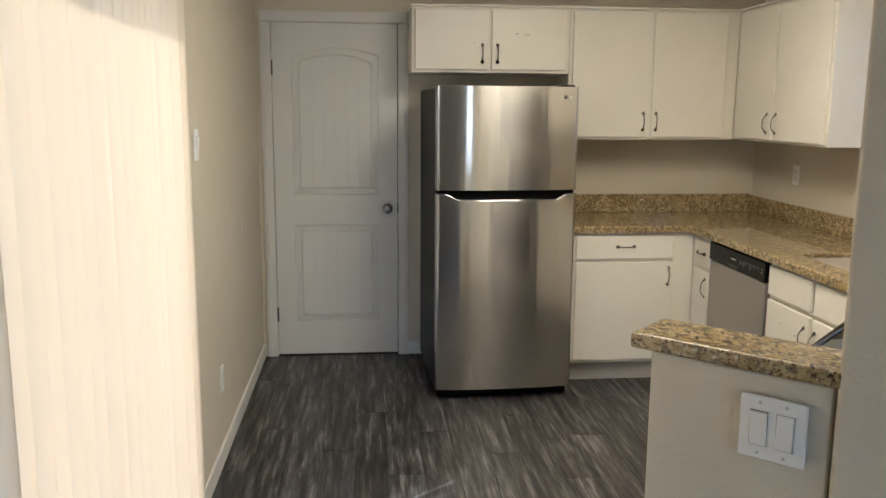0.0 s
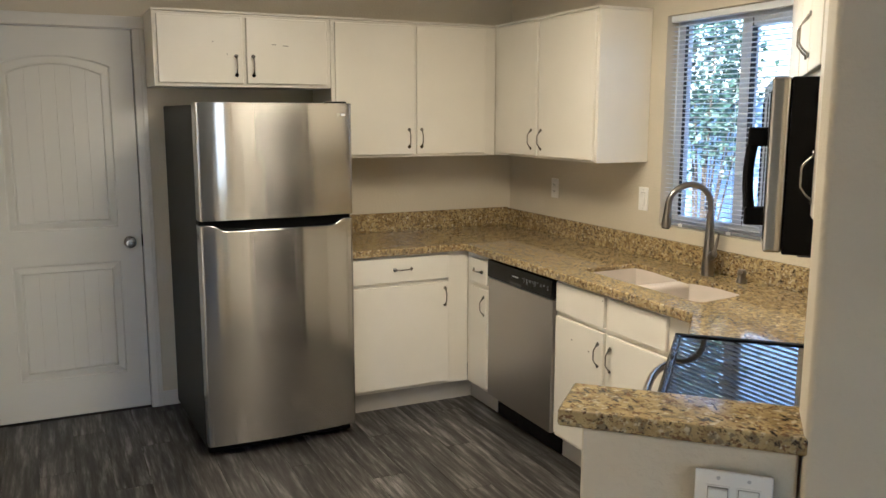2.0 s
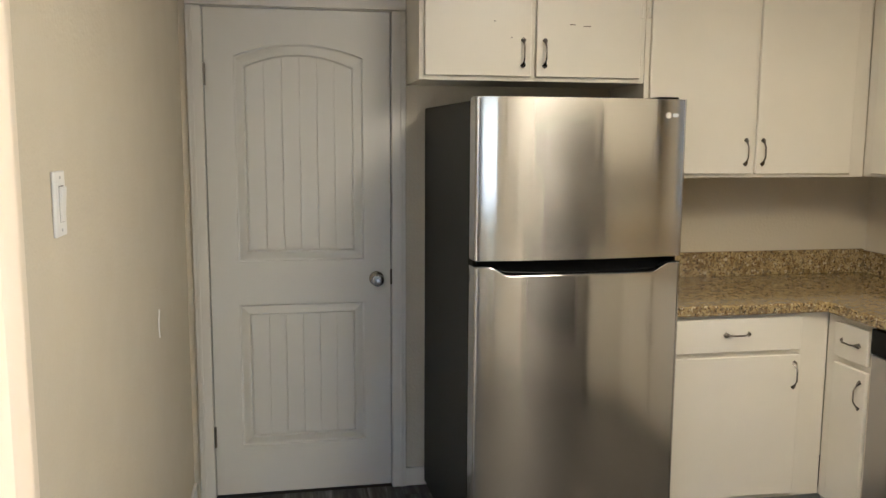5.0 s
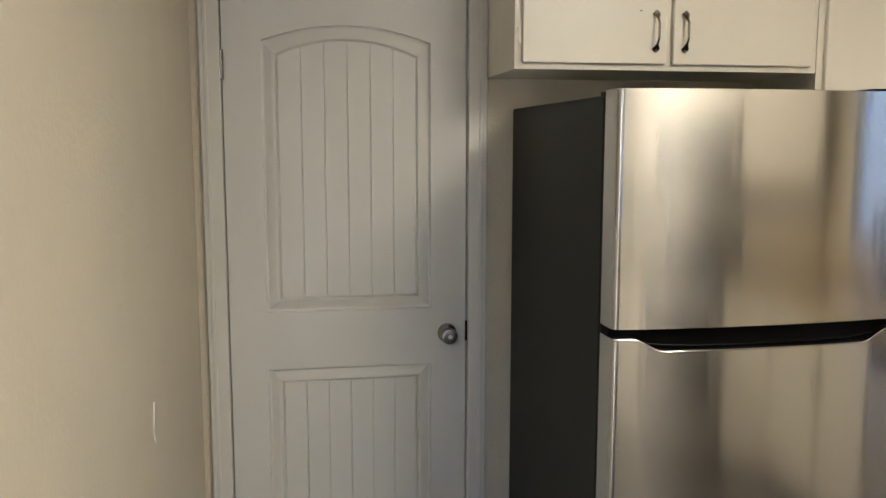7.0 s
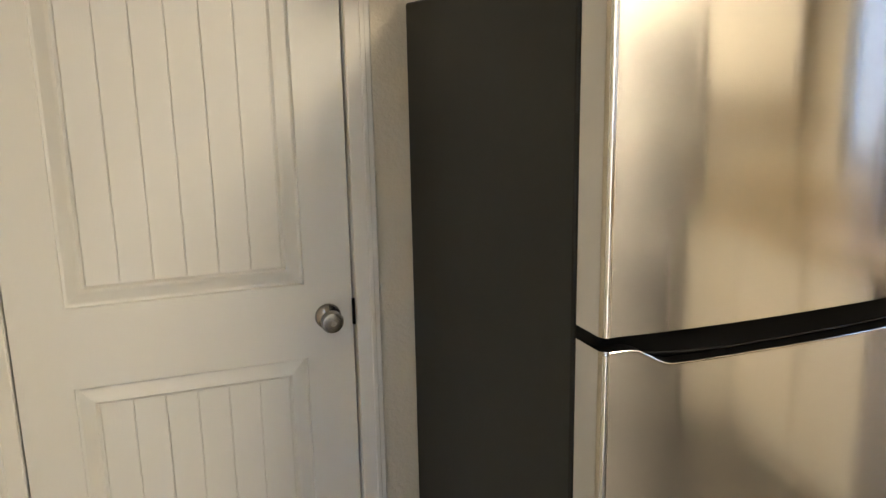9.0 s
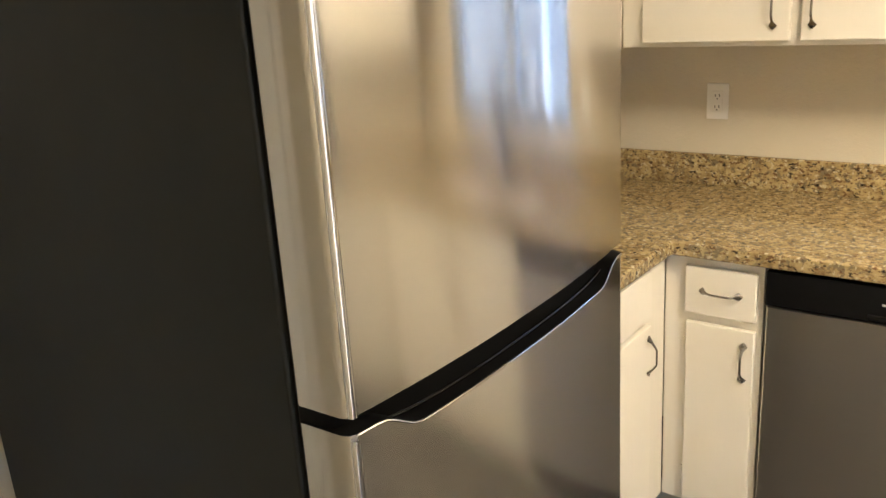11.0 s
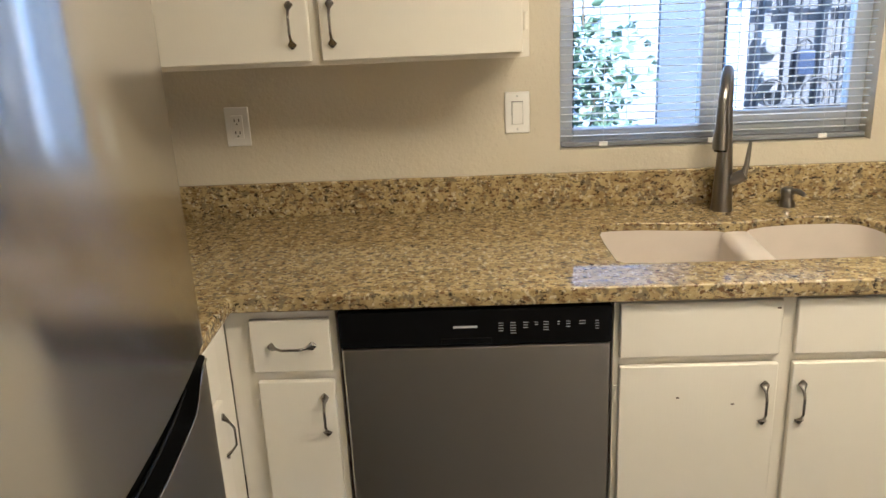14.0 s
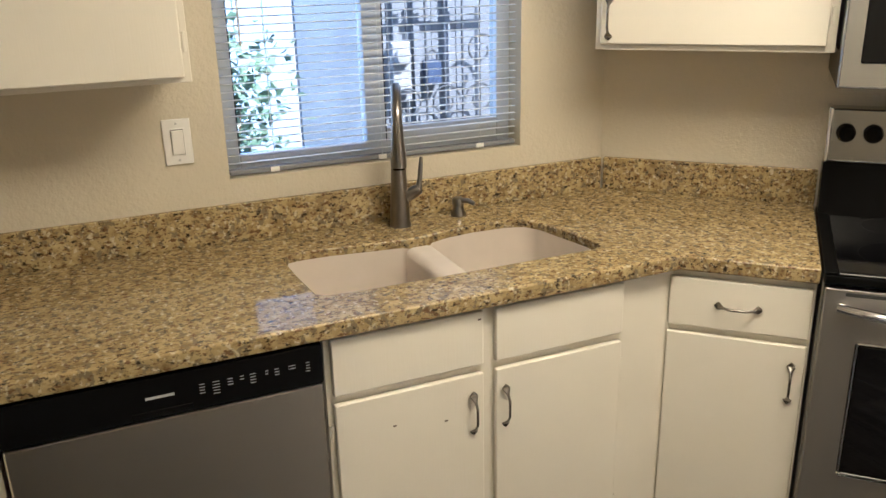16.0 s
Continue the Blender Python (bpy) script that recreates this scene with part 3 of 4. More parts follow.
def fridge():
    # turned two degrees towards the window
    t = thing("fridge", pose(1.375, -0.46, 0, 0, 0, 2.0) @ pose(-1.391, 0.46, 0), "stainless steel top-freezer fridge with bowed doors", "fridge")
    part("case", nb(FX0 + 0.002, FX1 - 0.002, -0.79, -0.03, 0.035, 1.672, 0.006), CASE, t, "dark grey fridge case")
    part("gasket_and_shade", nb(FX0 + 0.012, FX1 - 0.012, -0.805, -0.789, 0.06, 1.665), RUBBER_AND_SHADE, t)
    part("top_hinge_cover", nb(FX1 - 0.09, FX1 - 0.01, -0.84, -0.72, 1.673, 1.692, 0.006), BLACK, t)
    part("top_hinge_cover", nb(FX0 + 0.02, FX0 + 0.06, -0.80, -0.72, 1.673, 1.684, 0.004), BLACK, t)
    zb = 1.146

    def flat_top(s):
        return 1.682

    def dip(s):
        e = min(s, 1 - s) * (FX1 - FX0)
        k = min(1, max(0, (e - 0.035) / 0.075))
        return 1.124 - 0.03 * (k * k * (3 - 2 * k))

    up = part("freezer_door", fridge_door(FX0, FX1, -0.805, -0.88, zb, flat_top), STEEL, t)
    low = part("fridge_door", fridge_door(FX0, FX1, -0.805, -0.88, 0.062, dip), STEEL, t)
    # black plastic inner edges round the grip
    for d, sign in ((up, -1), (low, 1)):
        d.data.materials.append(RECESS)
        for f in d.data.polygons:
            if f.normal.z * sign > 0.5:
                f.material_index = 1
    # bright trim line along the lower door's handle edge
    bm = bmesh.new()
    pts = []
    for i in range(49):
        s = i / 48
        pts.append((FX0 + (FX1 - FX0) * (0.016 + 0.968 * s), -0.881 - bulge(s), dip(s) - 0.001))
    tube(bm, pts, 0.0017, 6)
    part("handle_trim", bm, STEEL, low, "bright trim on the handle edge")
    for x in (FX0 + 0.0065,):
        for d, z0, z1 in ((up, zb, 1.68), (low, 0.064, 1.122)):
            part("edge_trim", tube(bmesh.new(), [(x, -0.881, z0 + 0.002), (x, -0.881, z1 - 0.002)], 0.0055, 12), CHROME, d)
    part("handle_recess", fridge_door(FX0 + 0.004, FX1 - 0.004, -0.80, -0.852, 1.085, lambda s: zb + 0.001), RECESS, t, "black recessed handle grip")
    lip = [(FX0 + 0.06 + (FX1 - FX0 - 0.12) * i / 32, -0.862 - 0.9 * bulge(0.08 + 0.84 * i / 32), 1.1 + 0.012 * (2 * i / 32 - 1) ** 4) for i in range(33)]
    part("grip_lip", tube(bmesh.new(), lip, 0.003, 8), BLACK, t, "glossy black lip inside the grip")
    part("base_grille", nb(FX0 + 0.01, FX1 - 0.01, -0.82, -0.785, 0.012, 0.058, 0.003), BLACK, t)
    # round badge and two bars
    bx = FX1 - 0.075
    by = -0.880 - bulge((bx - FX0) / (FX1 - FX0))
    bd = part("badge", lathe(bmesh.new(), [(0.011, 0), (0.0105, 0.0015)], 20), CHROME, up)
    bd.matrix_local = pose(bx, by + 0.0005, 1.628, 90, 0, 0)
    part("badge_bar", nb(bx + 0.016, bx + 0.036, by - 0.001, by + 0.006, 1.622, 1.634), INK, up)
    for x in (FX0 + 0.06, FX1 - 0.06):
        for y in (-0.72, -0.1):
            ft = part("foot", lathe(bmesh.new(), [(0.018, 0), (0.018, 0.02), (0.01, 0.04)], 14), BLACK, t)
            ft.matrix_local = pose(x, y, 0.0)


fridge()


# ---- dishwasher ----
def dishwasher():
    t = thing("dishwasher", SIDE, "stainless steel dishwasher with black control panel", "dishwasher")
    x0, x1 = 0.909, 1.547
    part("tub", nb(x0 + 0.01, x1 - 0.01, -0.60, -0.03, 0.1, 0.872), BLACK, t)
    part("door_panel", nb(x0 + 0.004, x1 - 0.004, -0.652, -0.602, 0.118, 0.772, 0.006, 3), STEEL_D, t)
    cp = part("control_panel", nb(x0 + 0.002, x1 - 0.002, -0.658, -0.602, 0.775, 0.870, 0.006, 3), BLACK, t, "glossy black control panel")
    part("handle_slot", nb(x0 + 0.24, x0 + 0.36, -0.6595, -0.655, 0.781, 0.797, 0.002), BLACKG, cp)
    part("kick_plate", nb(x0 + 0.01, x1 - 0.01, -0.585, -0.57, 0.0, 0.112), BLACK, t)
    y = -0.6588
    part("brand_bar", nb(x0 + 0.270, x0 + 0.326, y - 0.0006, y, 0.822, 0.8275), INK, cp)
    col = [(0.375, 4, 0.018), (0.402, 5, 0.022), (0.432, 3, 0.018), (0.458, 2, 0.012), (0.478, 4, 0.020), (0.510, 2, 0.010), (0.530, 3, 0.016), (0.560, 2, 0.024), (0.597, 4, 0.014)]
    for dx, n, w in col:
        bm = bmesh.new()
        for k in range(n):
            box(bm, x0 + dx, x0 + dx + w * 0.62, y - 0.0005, y, 0.832 - 0.0065 * k, 0.8332 - 0.0065 * k)
        part("button_print", bm, INK, cp)


dishwasher()


# ---- range ----
def kitchen_range():
    t = thing("range", DIAG, "freestanding stainless electric range with black glass cooktop", "range")
    x0, x1 = 0.660, 1.420
    part("body", nb(x0, x1, -0.60, -0.03, 0.06, 0.893, 0.004), STEEL_D, t)
    part("cooktop_frame", nb(x0 - 0.001, x1 + 0.001, -0.652, -0.03, 0.894, 0.9195, 0.006, 3), RECESS, t)
    ct = part("cooktop", nb(x0 + 0.03, x1 - 0.03, -0.630, -0.14, 0.9185, 0.9225, 0.0015), COOKTOP, t, "black ceramic glass cooktop")
    for x, y, r in ((0.19, -0.47, 0.11), (0.57, -0.47, 0.085), (0.19, -0.22, 0.085), (0.57, -0.22, 0.10)):
        bm = bmesh.new()
        n = 40
        a = [bm.verts.new((x0 + x + r * math.cos(2 * math.pi * k / n), y + r * math.sin(2 * math.pi * k / n), 0.9228)) for k in range(n)]
        b = [bm.verts.new((x0 + x + (r - 0.003) * math.cos(2 * math.pi * k / n), y + (r - 0.003) * math.sin(2 * math.pi * k / n), 0.9228)) for k in range(n)]
        for k in range(n):
            bm.faces.new((a[k], a[(k + 1) % n], b[(k + 1) % n], b[k]))
        part("burner_ring", bm, plain("burner_print", (0.022, 0.022, 0.022), 0.15), ct)
    part("rim", nb(x0 - 0.001, x0 + 0.028, -0.652, -0.14, 0.920, 0.927, 0.003), RECESS, ct)
    part("rim", nb(x1 - 0.028, x1 + 0.001, -0.652, -0.14, 0.920, 0.927, 0.003), RECESS, ct)
    part("front_rim", nb(x0 + 0.029, x1 - 0.029, -0.652, -0.632, 0.920, 0.926, 0.003), BLACKG, ct)
    # backguard: black riser below a steel panel
    bm = bmesh.new()
    prof = [(-0.135, 0.919), (-0.10, 1.068), (-0.035, 1.068), (-0.035, 0.919)]
    A = [bm.verts.new((x0, y, z)) for y, z in prof]
    B = [bm.verts.new((x1, y, z)) for y, z in prof]
    for i in range(4):
        bm.faces.new((A[i], A[(i + 1) % 4], B[(i + 1) % 4], B[i]))
    bm.faces.new(A[::-1])
    bm.faces.new(B)
    bmesh.ops.bevel(bm, geom=bm.edges[:], offset=0.004, segments=2, affect="EDGES")
    part("riser", bm, BLACK, t)
    bg_ = part("backguard", nb(x0, x1, -0.105, -0.035, 1.070, 1.222, 0.006, 3), STEEL, t, "brushed steel backguard")
    part("end_cap", nb(x0 - 0.003, x0 + 0.010, -0.109, -0.034, 1.068, 1.226, 0.004), CHROME, bg_)
    part("end_cap", nb(x1 - 0.010, x1 + 0.003, -0.109, -0.034, 1.068, 1.226, 0.004), CHROME, bg_)
    for x in (0.048, 0.118, 0.642, 0.712):
        kb = part("knob", lathe(bmesh.new(), [(0.026, 0), (0.0255, 0.012), (0.021, 0.024), (0.018, 0.025)], 22), BLACK, bg_, "black round knob")
        kb.matrix_local = pose(x0 + x, -0.105, 1.155, 90, 0, 0)
    part("display", nb(x0 + 0.24, x0 + 0.52, -0.108, -0.104, 1.11, 1.195, 0.002), BLACKG, bg_)
    od = part("oven_door", nb(x0 + 0.004, x1 - 0.004, -0.645, -0.602, 0.27, 0.885, 0.006, 3), STEEL_D, t, "brushed steel oven door")
    part("window_rim", nb(x0 + 0.085, x1 - 0.085, -0.6475, -0.644, 0.385, 0.755, 0.008), CHROME, od)
    part("oven_window", nb(x0 + 0.092, x1 - 0.092, -0.6495, -0.645, 0.392, 0.748, 0.006), BLACKG, od, "dark oven window glass")
    bm = bmesh.new()
    pts = []
    for i in range(25):
        s = i / 24
        pts.append((x0 + 0.04 + (x1 - x0 - 0.08) * s, -0.648 - 0.055 * (1 - (2 * s - 1) ** 4), 0.838))
    tube(bm, pts, 0.0125, 12)
    part("oven_handle", bm, CHROME, od, "bowed chrome oven handle")
    part("vent_slot", nb(x0 + 0.05, x1 - 0.05, -0.6475, -0.644, 0.868, 0.876), SLOT, od)
    part("storage_drawer", nb(x0 + 0.004, x1 - 0.004, -0.643, -0.602, 0.07, 0.262, 0.006, 3), STEEL_D, t)
    part("plinth", nb(x0 + 0.02, x1 - 0.02, -0.56, -0.1, 0.0, 0.06), BLACK, t)


kitchen_range()


# ---- microwave ----
def microwave():
    t = thing("microwave", DIAG, "over-range microwave, steel front and black case", "microwave")
    x0, x1, z0, z1 = 0.647, 1.405, 1.318, 1.712
    part("case", nb(x0, x1, -0.385, -0.004, z0, z1, 0.004), BLACK, t, "black metal case")
    fr = part("door_frame", nb(x0, x1, -0.425, -0.386, z0 + 0.004, z1, 0.006, 3), STEEL, t)
    part("door_glass", nb(x0 + 0.045, x0 + 0.53, -0.4275, -0.423, z0 + 0.065, z1 - 0.04, 0.004), BLACKG, fr, "dark door glass")
    part("control_panel", nb(x0 + 0.59, x1 - 0.012, -0.4275, -0.423, z0 + 0.03, z1 - 0.03, 0.004), BLACKG, fr)
    hx = x0 + 0.56
    za, zb = z0 + 0.042, z1 - 0.112
    bm = bmesh.new()
    grip = [(hx, -0.455 - 0.008 * math.sin(math.pi * i / 12), za + 0.03 + (zb - za - 0.06) * i / 12) for i in range(13)]
    tube(bm, grip, [(0.013, 0.009)] * 13, 14)
    hd = part("handle", bm, BLACK, fr, "thick black bar handle")
    for z in (za, zb - 0.046):
        part("mount", nb(hx - 0.0145, hx + 0.0145, -0.468, -0.424, z, z + 0.046, 0.006, 3), BLACK, hd)
    part("underside", nb(x0 + 0.02, x1 - 0.02, -0.35, -0.03, z0 - 0.006, z0 - 0.0005), SLOT, t)


microwave()


# ---- sink, faucet, soap pump ----
def sink():
    t = thing("sink", pose(0, 0, 0), "beige composite double-bowl undermount sink", "sink")
    def ring(pts, grow, z):
        cx = sum(p[0] for p in pts) / len(pts)
        cy = sum(p[1] for p in pts) / len(pts)
        return [(cx + (x - cx) * grow, cy + (y - cy) * grow, z) for x, y in pts]
    bowls = {"left_bowl": [(2.652, -1.585), (2.632, -1.62), (2.630, -1.91), (2.65, -1.942), (2.91, -1.942), (2.937, -1.91), (2.952, -1.80), (2.966, -1.70), (2.968, -1.62), (2.96, -1.575), (2.93, -1.565), (2.70, -1.567)],
             "right_bowl": [(2.65, -1.948), (2.630, -1.98), (2.632, -2.33), (2.65, -2.36), (2.69, -2.362), (2.90, -2.322), (2.95, -2.295), (2.97, -2.24), (2.974, -2.12), (2.962, -2.03), (2.942, -1.975), (2.91, -1.948)]}
    for name, pts in bowls.items():
        bm = bmesh.new()
        steps = [(0.925, 0.897), (0.922, 0.86), (0.905, 0.72), (0.88, 0.685), (0.82, 0.672), (0.72, 0.669)]
        rings = [[bm.verts.new(p) for p in ring(pts, g, z)] for g, z in steps]
        for A, B in zip(rings, rings[1:]):
            for i in range(len(A)):
                bm.faces.new((A[i], A[(i + 1) % len(A)], B[(i + 1) % len(A)], B[i]))
        bm.faces.new(rings[-1])
        part(name.split("_")[1], bm, SINKM, t)
        cx = sum(p[0] for p in pts) / len(pts)
        cy = sum(p[1] for p in pts) / len(pts)
        dr = part("drain", lathe(bmesh.new(), [(0.042, 0), (0.04, 0.004), (0.03, 0.002)], 24), CHROME, t)
        dr.matrix_local = pose(cx, cy, 0.6685)
    bm = bmesh.new()
    slab(bm, [(2.60, -1.55), (3.03, -1.55), (3.03, -2.42), (2.60, -2.42)], 0.868, 0.8765, [SINK_HOLE])
    part("rim", bm, SINKM, t)
    part("divider", nb(2.645, 2.932, -1.986, -1.904, 0.67, 0.899, 0.022, 5), SINKM, t)


sink()


def faucet():
    t = thing("faucet", pose(3.062, -1.945, CT, 0, 0, -20), "brushed nickel gooseneck pull-down kitchen faucet", "faucet")
    part("body", lathe(bmesh.new(), [(0.031, 0), (0.031, 0.006), (0.029, 0.012), (0.027, 0.06), (0.0225, 0.14), (0.0165, 0.25), (0.014, 0.29)], 28), NICKEL, t)
    bm = bmesh.new()
    pts = [(0, 0, 0.285)]
    R = 0.098
    for i in range(0, 19):
        a = math.pi * i / 18 * 0.97
        pts.append((-R + R * math.cos(a), 0, 0.315 + R * 0.95 * math.sin(a)))
    tube(bm, pts, 0.0135, 16)
    part("spout", bm, NICKEL, t)
    bm = bmesh.new()
    ex, ez = pts[-1][0], pts[-1][2]
    tube(bm, [(ex, 0, ez + 0.004), (ex - 0.003, 0, ez - 0.03), (ex - 0.006, 0, ez - 0.085), (ex - 0.008, 0, ez - 0.105)], [0.0145, 0.016, 0.021, 0.020], 18)
    sp = part("spray_head", bm, NICKEL, t)
    part("nozzle", tube(bmesh.new(), [(ex - 0.008, 0, ez - 0.104), (ex - 0.0085, 0, ez - 0.110)], 0.016, 16), BLACK, sp)
    bm = bmesh.new()
    tube(bm, [(0, -0.018, 0.085), (0, -0.045, 0.10), (0, -0.058, 0.108)], [0.017, 0.018, 0.015], 16)
    hb = part("valve", bm, NICKEL, t)
    part("lever", tube(bmesh.new(), [(0, -0.054, 0.105), (0.004, -0.060, 0.135), (0.010, -0.064, 0.175), (0.013, -0.066, 0.198)], [0.010, 0.0075, 0.006, 0.0045], 12), NICKEL, hb)


faucet()


def soap_pump():
    t = thing("soap_dispenser", pose(3.075, -2.135, CT), "dark nickel soap dispenser pump on the worktop", "soap dispenser")
    part("collar", lathe(bmesh.new(), [(0.022, 0), (0.022, 0.012), (0.018, 0.016), (0.0165, 0.034), (0.019, 0.036), (0.019, 0.05), (0.012, 0.056)], 20), NICKEL, t)
    part("nozzle", tube(bmesh.new(), [(-0.005, 0, 0.046), (-0.03, -0.02, 0.05), (-0.048, -0.03, 0.044)], [0.009, 0.008, 0.006], 10), NICKEL, t)


soap_pump()


# ---- plates on the walls ----
def rocker_switch(name, m, gangs, label):
    t = thing(name, m, label, "light switch")
    w = 0.072 + 0.047 * (gangs - 1)
    part("plate", nb(-w / 2, w / 2, -0.007, 0.0, -0.06, 0.06, 0.003, 2), PLATE, t)
    for g in range(gangs):
        cx = (g - (gangs - 1) / 2) * 0.047
        part("rocker_frame", nb(cx - 0.0185, cx + 0.0185, -0.0085, -0.006, -0.036, 0.036, 0.001), PLATE, t)
        # thin grey box draws the shadow line round the rocker
        part("rocker_shadow_line", nb(cx - 0.0162, cx + 0.0162, -0.0089, -0.0084, -0.0335, 0.0335), SHADOW_LINE, t)
        r = part("rocker", nb(cx - 0.015, cx + 0.015, -0.0125, -0.006, -0.032, 0.032, 0.0015), PLATE, t)
        r.matrix_local = Matrix.Translation((0, -0.0005, 0)) @ pose(0, 0, 0, 4 if g % 2 == 0 else -4, 0, 0)
        for z in (-0.048, 0.048):
            s = part("screw", lathe(bmesh.new(), [(0.0032, 0), (0.003, 0.0012)], 10), INK, t)
            s.matrix_local = pose(cx, -0.0068, z, 90, 0, 0)
    return t


def outlet(name, m, label):
    t = thing(name, m, label, "outlet")
    part("plate", nb(-0.036, 0.036, -0.007, 0.0, -0.058, 0.058, 0.003, 2), PLATE, t)
    part("insert", nb(-0.0175, 0.0175, -0.0095, -0.006, -0.034, 0.034, 0.002), PLATE, t)
    for z in (-0.018, 0.018):
        for x in (-0.0065, 0.0065):
            part("slot", nb(x - 0.0013, x + 0.0013, -0.0100, -0.009, z - 0.003, z + 0.006), SLOT, t)
        g = part("ground_hole", lathe(bmesh.new(), [(0.0024, 0), (0.0024, 0.0006)], 10), SLOT, t)
        g.matrix_local = pose(0, -0.0094, z - 0.009, 90, 0, 0)
    return t


rocker_switch("light_switch", SIDE @ pose(1.368, 0, 1.206), 1, "white rocker switch beside the window")
outlet("wall_outlet", SIDE @ pose(0.545, 0, 1.196), "white outlet above the granite upstand")
LEFT = pose(0, 0, 0, 0, 0, 90)
rocker_switch("light_switch", LEFT @ pose(-1.91, 0, 1.425), 1, "white wall switch on the beige side wall")
outlet("wall_outlet", LEFT @ pose(-1.555, 0, 0.375), "white outlet low on the beige side wall")
OUT = DIAG @ pose(2.05, 0, 0, 0, 0, 90)
rocker_switch("light_switch", OUT @ pose(-0.465, 0, 1.002), 2, "white double rocker switch below the granite ledge")


# ---- window with blind ----
def window():
    t = thing("window_1", pose(W, 0, 0), "sliding window with pale frame", "window", kind="structure")
    y0, y1, z0, z1 = WIN
    x = 0.075
    for nm, b in (("frame_side", (x, x + 0.05, y0, y0 + 0.045, z0, z1)), ("frame_side", (x, x + 0.05, y1 - 0.045, y1, z0, z1)), ("frame_head", (x, x + 0.05, y0 + 0.046, y1 - 0.046, z1 - 0.045, z1)), ("frame_sill", (x, x + 0.05, y0 + 0.046, y1 - 0.046, z0, z0 + 0.045))):
        part(nm, nb(*b, 0.004), ALU, t)
    ym = (y0 + y1) / 2
    part("mullion", nb(x - 0.01, x + 0.04, ym - 0.03, ym + 0.03, z0 + 0.046, z1 - 0.046, 0.004), ALU, t)
    for a, b in ((y0 + 0.046, ym - 0.031), (ym + 0.031, y1 - 0.046)):
        g = part("pane", nb(x + 0.02, x + 0.024, a, b, z0 + 0.046, z1 - 0.046), GLASS, t)
        g.visible_shadow = False
    # dark plates stand in for the shaded depth of the frame's sides
    for a, b in ((x, y1 - 0.0475), (x - 0.01, ym - 0.0325)):
        part("gasket_and_shade", nb(a, x + 0.0195, b, b + 0.0023, z0 + 0.047, z1 - 0.047), RUBBER_AND_SHADE, t, "dark strip put in as the shaded inner side of the frame")
    part("sash_rail", nb(x - 0.006, x + 0.015, y0 + 0.047, ym - 0.031, z0 + 0.046, z0 + 0.085, 0.003), ALU, t)
    part("sash_rail", nb(x - 0.006, x + 0.015, y0 + 0.047, ym - 0.031, z1 - 0.085, z1 - 0.046, 0.003), ALU, t)


window()


def blind():
    y0, y1, z0, z1 = WIN
    t = thing("window_blind", pose(W + 0.035, (y0 + y1) / 2, 0), "white horizontal mini blind, slats open", "blind")
    h = (y1 - y0) / 2 - 0.006
    part("headrail", nb(-0.018, 0.018, -h, h, z1 - 0.032, z1 - 0.002, 0.003), SLATM, t)
    part("bottom_rail", nb(-0.013, 0.013, -h, h, z0 + 0.004, z0 + 0.018, 0.003), plain("blind_rail_grey", (0.20, 0.21, 0.235), 0.5, 0, 0.05), t, "grey bottom rail")
    bm = bmesh.new()
    prof = [(-0.0125, -0.0012), (-0.006, 0.0006), (0, 0.0012), (0.006, 0.0006), (0.0125, -0.0012)]
    A = [bm.verts.new((x, -h, z)) for x, z in prof]
    B = [bm.verts.new((x, h, z)) for x, z in prof]
    for i in range(4):
        bm.faces.new((A[i], A[i + 1], B[i + 1], B[i]))
    ext = bmesh.ops.extrude_face_region(bm, geom=bm.faces[:])
    bmesh.ops.translate(bm, vec=(0, 0, -0.0007), verts=[v for v in ext["geom"] if isinstance(v, bmesh.types.BMVert)])
    me = mesh_of("slat", bm, SLATM)
    z = z0 + 0.036
    while z < z1 - 0.04:
        s = new("slat", me)
        s.parent = t
        s.matrix_local = pose(0, 0, z, 0, 6 + random.uniform(-2, 2), 0)
        z += 0.0215
    for y in (-h * 0.72, 0, h * 0.72):
        part("cord", tube(bmesh.new(), [(-0.013, y, z0 + 0.018), (-0.013, y, z1 - 0.03)], 0.0009, 5), SLATM, t)
        part("clip", nb(-0.017, -0.012, y - 0.012, y + 0.012, z0 + 0.004, z0 + 0.018), PLATE, t)
    part("wand", tube(bmesh.new(), [(-0.02, h - 0.06, z1 - 0.03), (-0.021, h - 0.06, z0 + 0.35)], 0.003, 8), SLATM, t)


blind()


